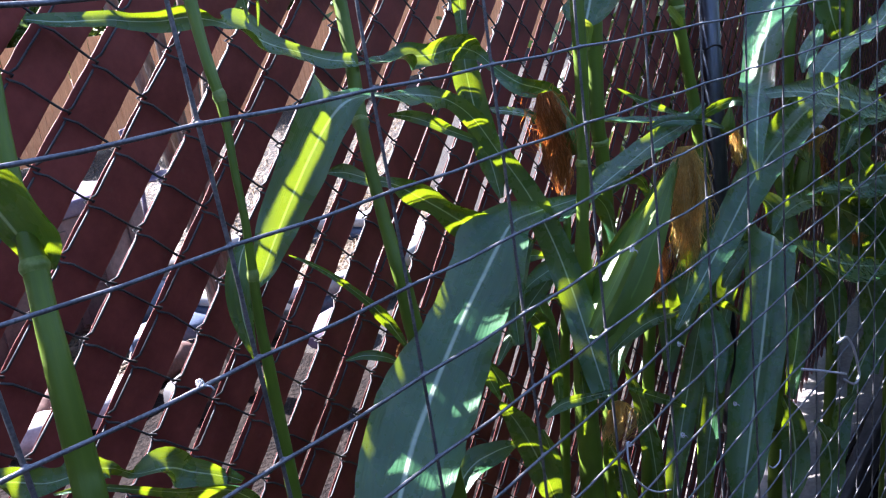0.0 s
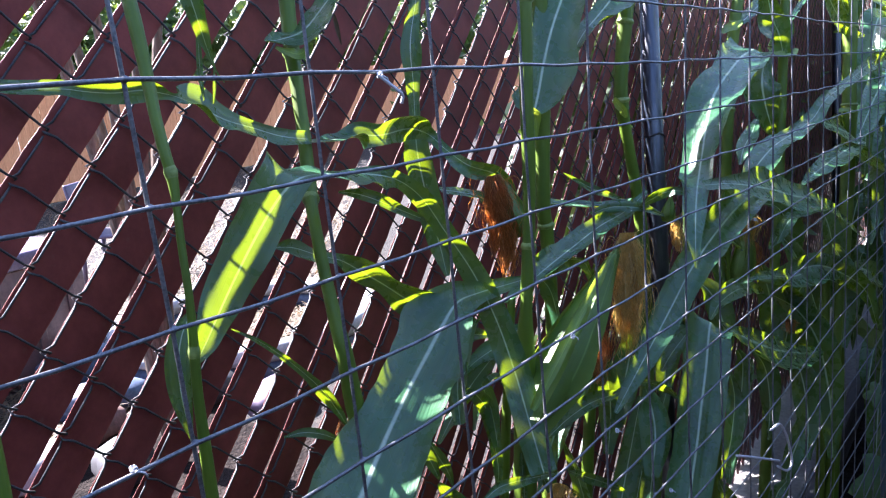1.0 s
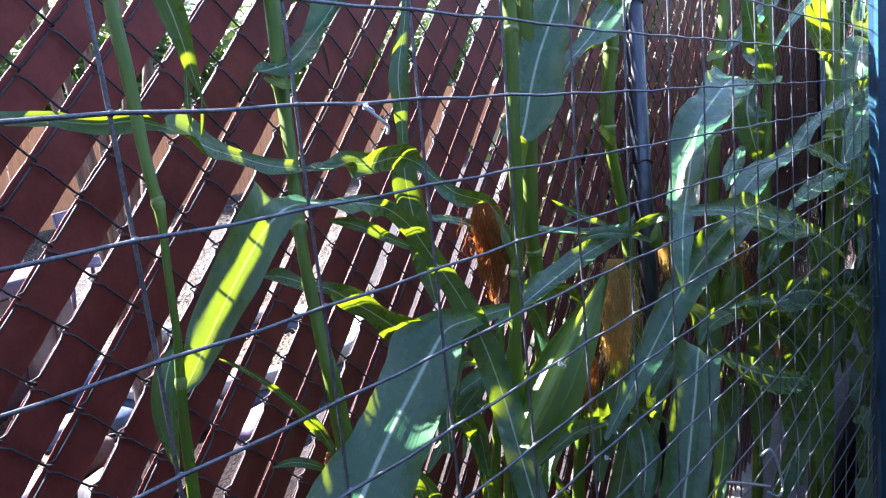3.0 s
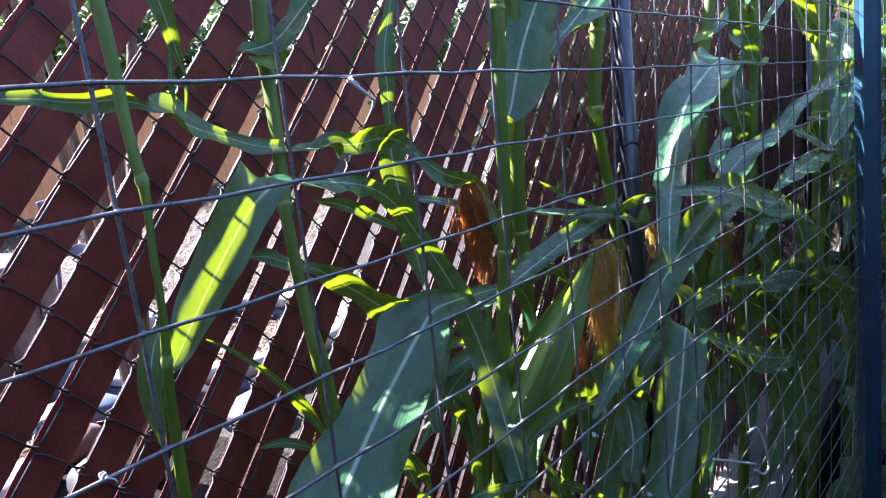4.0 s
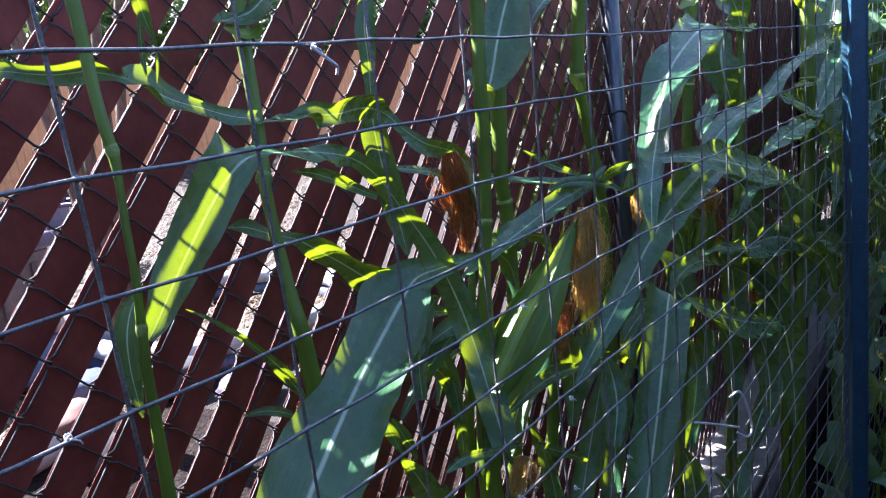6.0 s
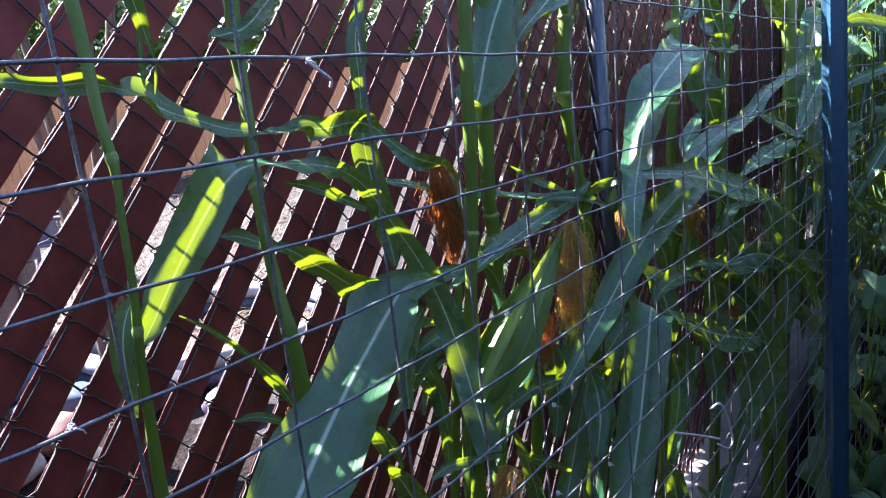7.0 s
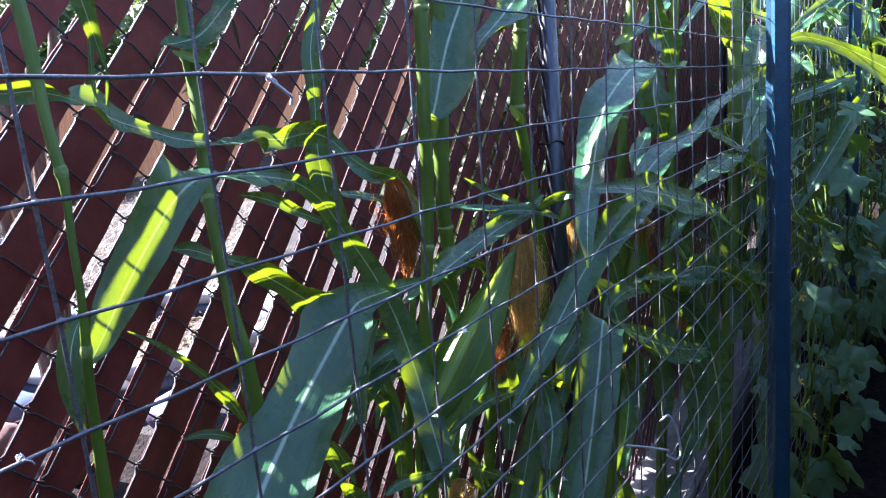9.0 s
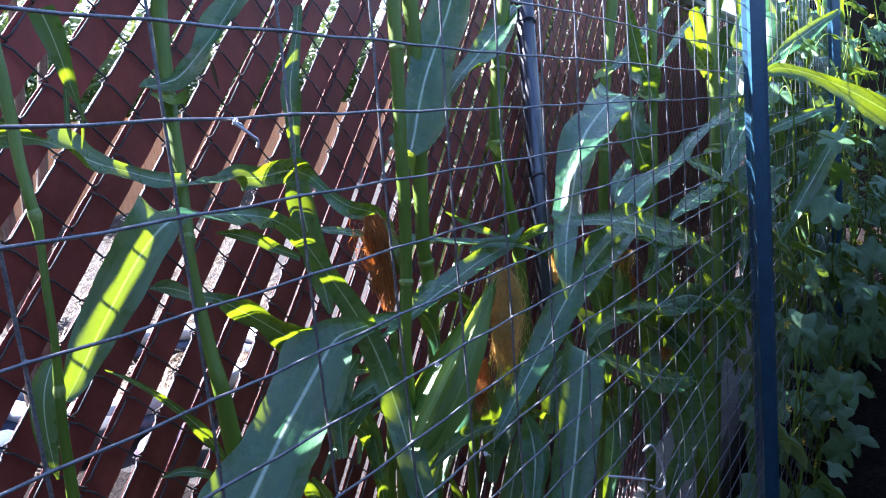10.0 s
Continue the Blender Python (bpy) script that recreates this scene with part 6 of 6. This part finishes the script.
box(bm, (0.9, 0.24, 0.035), (1.95, 4.75, 0.035), 0.006, Matrix.Rotation(radians(28), 4, "Z"))
tagged(finish("loose_plank", bm, REDWOOD, smooth=False), "reddish cedar plank lying on the yard ground", "plank")
garden_chair((3.6, 6.2, -0.03), 35)

# shrubs added as sun blockers for the right-hand end of the row
for i, (x, y, h) in enumerate(((2.5, 1.0, 1.9), (2.95, 1.15, 2.5), (3.45, 1.05, 2.7), (3.95, 1.15, 2.8), (4.6, 1.1, 2.8), (5.3, 1.15, 2.8))):
    shrub(x, y, h, 0.36, 80 + i, "dense shrub added behind the slatted fence to shade the row", 0.52, 0.2, 4200, "shrubs behind the fence")

# added shrub: its unseen crown only keeps sun off the foot of the row
shrub(1.45, 2.55, 3.15, 0.85, 130, "tall leafy shrub added with its crown out of view to shade the foot of the row", 0.86, 0.05, 4200, "shrubs behind the fence")

# ---- vines on the wire fence ----
def vine_leaf_mesh(seed):
    rng = random.Random(seed)
    bm = bmesh.new()
    uv = bm.loops.layers.uv.verify()
    rim, mid = [], []
    n = 26
    for k in range(n):
        a = 2 * math.pi * k / n
        lobes = 0.80 + 0.16 * math.cos(5 * (a - math.pi / 2)) + 0.05 * math.cos(11 * a + seed)
        notch = 1 - 0.55 * math.exp(-((a - 1.5 * math.pi) / 0.30) ** 2)
        r = 0.5 * lobes * notch * rng.uniform(0.95, 1.05)
        x, y = r * math.cos(a), r * math.sin(a) * 1.05
        rim.append((x, y, -0.20 * (x * x + y * y) + 0.05 * math.sin(3 * a + seed)))
        mid.append((x * 0.5, y * 0.5, 0.03 + 0.02 * math.cos(5 * (a - math.pi / 2))))
    hub = bm.verts.new((0, -0.02, 0.0))
    vr, vm = [bm.verts.new(q) for q in rim], [bm.verts.new(q) for q in mid]
    for k in range(n):
        j = (k + 1) % n
        bm.faces.new((hub, vm[k], vm[j]))
        bm.faces.new((vm[k], vr[k], vr[j], vm[j]))
    for f in bm.faces:
        for lp in f.loops:
            lp[uv].uv = (lp.vert.co.x + 0.95, lp.vert.co.y)
    me = bpy.data.meshes.new("vine_leaf")
    bm.to_mesh(me)
    bm.free()
    me.materials.append(VINE)
    me.polygons.foreach_set("use_smooth", [True] * len(me.polygons))
    return me


VINE_LEAVES = [vine_leaf_mesh(k) for k in range(5)]


def petal_mesh():
    bm = bmesh.new()
    hub = bm.verts.new((0, 0, 0))
    for k in range(5):
        a = 2 * math.pi * k / 5
        ring = [bm.verts.new((r * math.cos(a + d), r * math.sin(a + d), z)) for r, d, z in ((0.5, -0.42, 0.12), (1.0, -0.25, 0.42), (1.12, 0.0, 0.45), (1.0, 0.25, 0.42), (0.5, 0.42, 0.12))]
        bm.faces.new((hub, *ring))
    me = bpy.data.meshes.new("flower")
    bm.to_mesh(me)
    bm.free()
    me.materials.append(PETAL)
    return me


FLOWER = petal_mesh()


def vine(x, seed, top):
    ob = thing("cucumber_vine", "climbing vine with lobed leaves and small yellow flowers", "vine", group="vines on the wire fence")
    rng = random.Random(seed)
    stem = []
    z, xx = 0.0, x
    while z < top:
        stem.append((xx, -0.012 - 0.09 * max(0.0, xx - 1.9) * min(1.0, z * 3) + rng.uniform(-0.02, 0.02), z))
        z += rng.uniform(0.07, 0.13)
        xx += rng.uniform(-0.05, 0.06)
    bm = bmesh.new()
    pts = spline(stem, len(stem) * 5)
    tube(bm, pts, list(np.linspace(0.0042, 0.0022, len(pts))), 7)
    main = part("stem", bm, STALK, ob)
    for k, q in enumerate(stem[1:]):
        for rep in range(1):
            a = rng.uniform(0, 2 * math.pi)
            tip = Vector((q[0] + 0.10 * math.cos(a), q[1] - 0.03 + 0.075 * math.sin(a), q[2] + rng.uniform(-0.03, 0.07)))
            bm = bmesh.new()
            tube(bm, spline([q, ((q[0] + tip.x) / 2, (q[1] + tip.y) / 2, max(q[2], tip.z) + 0.02), tuple(tip)], 8), 0.0017, 5)
            part("leaf_stalk", bm, STALK, main)
            lf = new("vine_leaf", VINE_LEAVES[rng.randrange(5)])
            lf.parent = ob
            size = rng.uniform(0.07, 0.16) * (1.15 if q[2] < 0.8 else 0.85)
            lf.matrix_basis = pose(*tip, rng.uniform(25, 80), rng.uniform(-25, 25), rng.uniform(-80, 60)) @ Matrix.Diagonal((size, size, size, 1))
        if rng.random() < 0.22:
            fl = new("flower", FLOWER)
            fl.parent = ob
            fl.matrix_basis = pose(q[0] + rng.uniform(-0.04, 0.04), q[1] - 0.03, q[2] + rng.uniform(-0.02, 0.04), rng.uniform(30, 110), 0, rng.uniform(-60, 60)) @ Matrix.Diagonal((0.012, 0.012, 0.012, 1))
        if rng.random() < 0.4:
            bm = bmesh.new()
            tube(bm, [(q[0] + 0.02 * s + 0.006 * math.cos(s * 14), q[1] - 0.006 * math.sin(s * 14), q[2] + 0.05 * s) for s in np.linspace(0, 1, 22)], 0.0006, 4)
            part("tendril", bm, STALK, ob)
    return ob


for i in range(20):
    vine(1.78 + 0.16 * i + 0.05 * ((i * 5) % 3), 300 + i, (0.9 if i < 4 else 1.2) + 0.6 * ((i * 7) % 5) / 4)

# ---- string and wire ends on the fence ----
def string_end(points, r, label, name="garden_string", mat=None):
    bm = bmesh.new()
    tube(bm, spline(points, 8 * len(points)), r, 6)
    return tagged(finish(name, bm, mat or STRING), label, "string" if mat is None else "wire", group="loose ends on the wire fence")


def knot(at, label="white string knotted round a crossing of the wires"):
    rng = random.Random(int(at[0] * 1000))
    x, y, z = at
    pts = [(x + 0.0014 * math.cos(a), y - 0.0006 + 0.0014 * math.sin(a), z + 0.0016 * math.sin(a * 1.7)) for a in np.linspace(0, 11, 24)]
    pts += [(x + 0.003, y - 0.003, z - 0.002), (x + 0.004, y - 0.003, z - 0.004)]
    bm = bmesh.new()
    tube(bm, pts, 0.0004, 6)
    return tagged(finish("string_knot", bm, STRING), label, "string", group="loose ends on the wire fence")


for at in ((-0.054, -0.002, 1.451), (0.140, -0.002, 1.244), (0.208, -0.002, 1.138), (0.109, -0.002, 1.096), (0.321, -0.002, 1.027), (0.202, -0.002, 1.055), (-0.232, -0.002, 1.306), (0.62, -0.002, 1.24)):
    knot(at)
string_end([(-0.056, -0.003, 1.451), (-0.051, -0.006, 1.446), (-0.047, -0.008, 1.442), (-0.042, -0.007, 1.439), (-0.041, -0.005, 1.435)], 0.0009, "frayed end of white string below a knot on the wires")
string_end([(0.103, -0.004, 1.101), (0.099, -0.006, 1.088), (0.103, -0.007, 1.073), (0.119, -0.007, 1.053), (0.142, -0.006, 1.035), (0.167, -0.005, 1.022)], 0.0008, "thin white string trailing from a knot on the wires")
string_end([(0.440, -0.004, 0.912), (0.430, -0.006, 0.904), (0.411, -0.006, 0.906), (0.398, -0.006, 0.915)], 0.0009, "thin white string trailing from a knot on the wires")
string_end([(0.669, -0.004, 0.945), (0.698, -0.008, 0.942), (0.722, -0.010, 0.917), (0.741, -0.010, 0.887), (0.751, -0.010, 0.861), (0.728, -0.009, 0.860), (0.691, -0.006, 0.883)], 0.0017, "bent white wire hook hanging on the fence")
string_end([(0.516, -0.006, 0.977), (0.593, -0.008, 0.940), (0.692, -0.008, 0.891)], 0.0016, "straight white wire end tucked through the fence")

# board edging along the bed
bm = bmesh.new()
box(bm, (3.6, 0.038, 0.16), (2.95, 0.285, 0.06), 0.006, Matrix.Rotation(radians(2.5), 4, "Z"))
tagged(finish("edging_board", bm, BOARD, smooth=False), "dark weathered board edging the planting bed", "board")

# added wall at the far end, near black to keep that end dim
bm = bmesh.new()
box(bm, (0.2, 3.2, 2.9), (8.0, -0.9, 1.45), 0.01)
tagged(finish("wall_far_blocker", bm, BLOCKER, smooth=False), "near-black wall added to keep light down at the end of the row", "wall", kind="structure")


# an unseen near-black wall added behind, which shuts out the low sky
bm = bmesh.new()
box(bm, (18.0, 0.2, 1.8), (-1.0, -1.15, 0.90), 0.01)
tagged(finish("wall_back_blocker", bm, BLOCKER, smooth=False), "unseen near-black wall added to shut out the low sky", "wall", kind="structure")

# unseen wall added at the near end to block low side light
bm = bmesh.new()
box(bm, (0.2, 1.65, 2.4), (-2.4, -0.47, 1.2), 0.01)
tagged(finish("wall_near_blocker", bm, BLOCKER, smooth=False), "unseen near-black wall added to block light at the near end of the row", "wall", kind="structure")
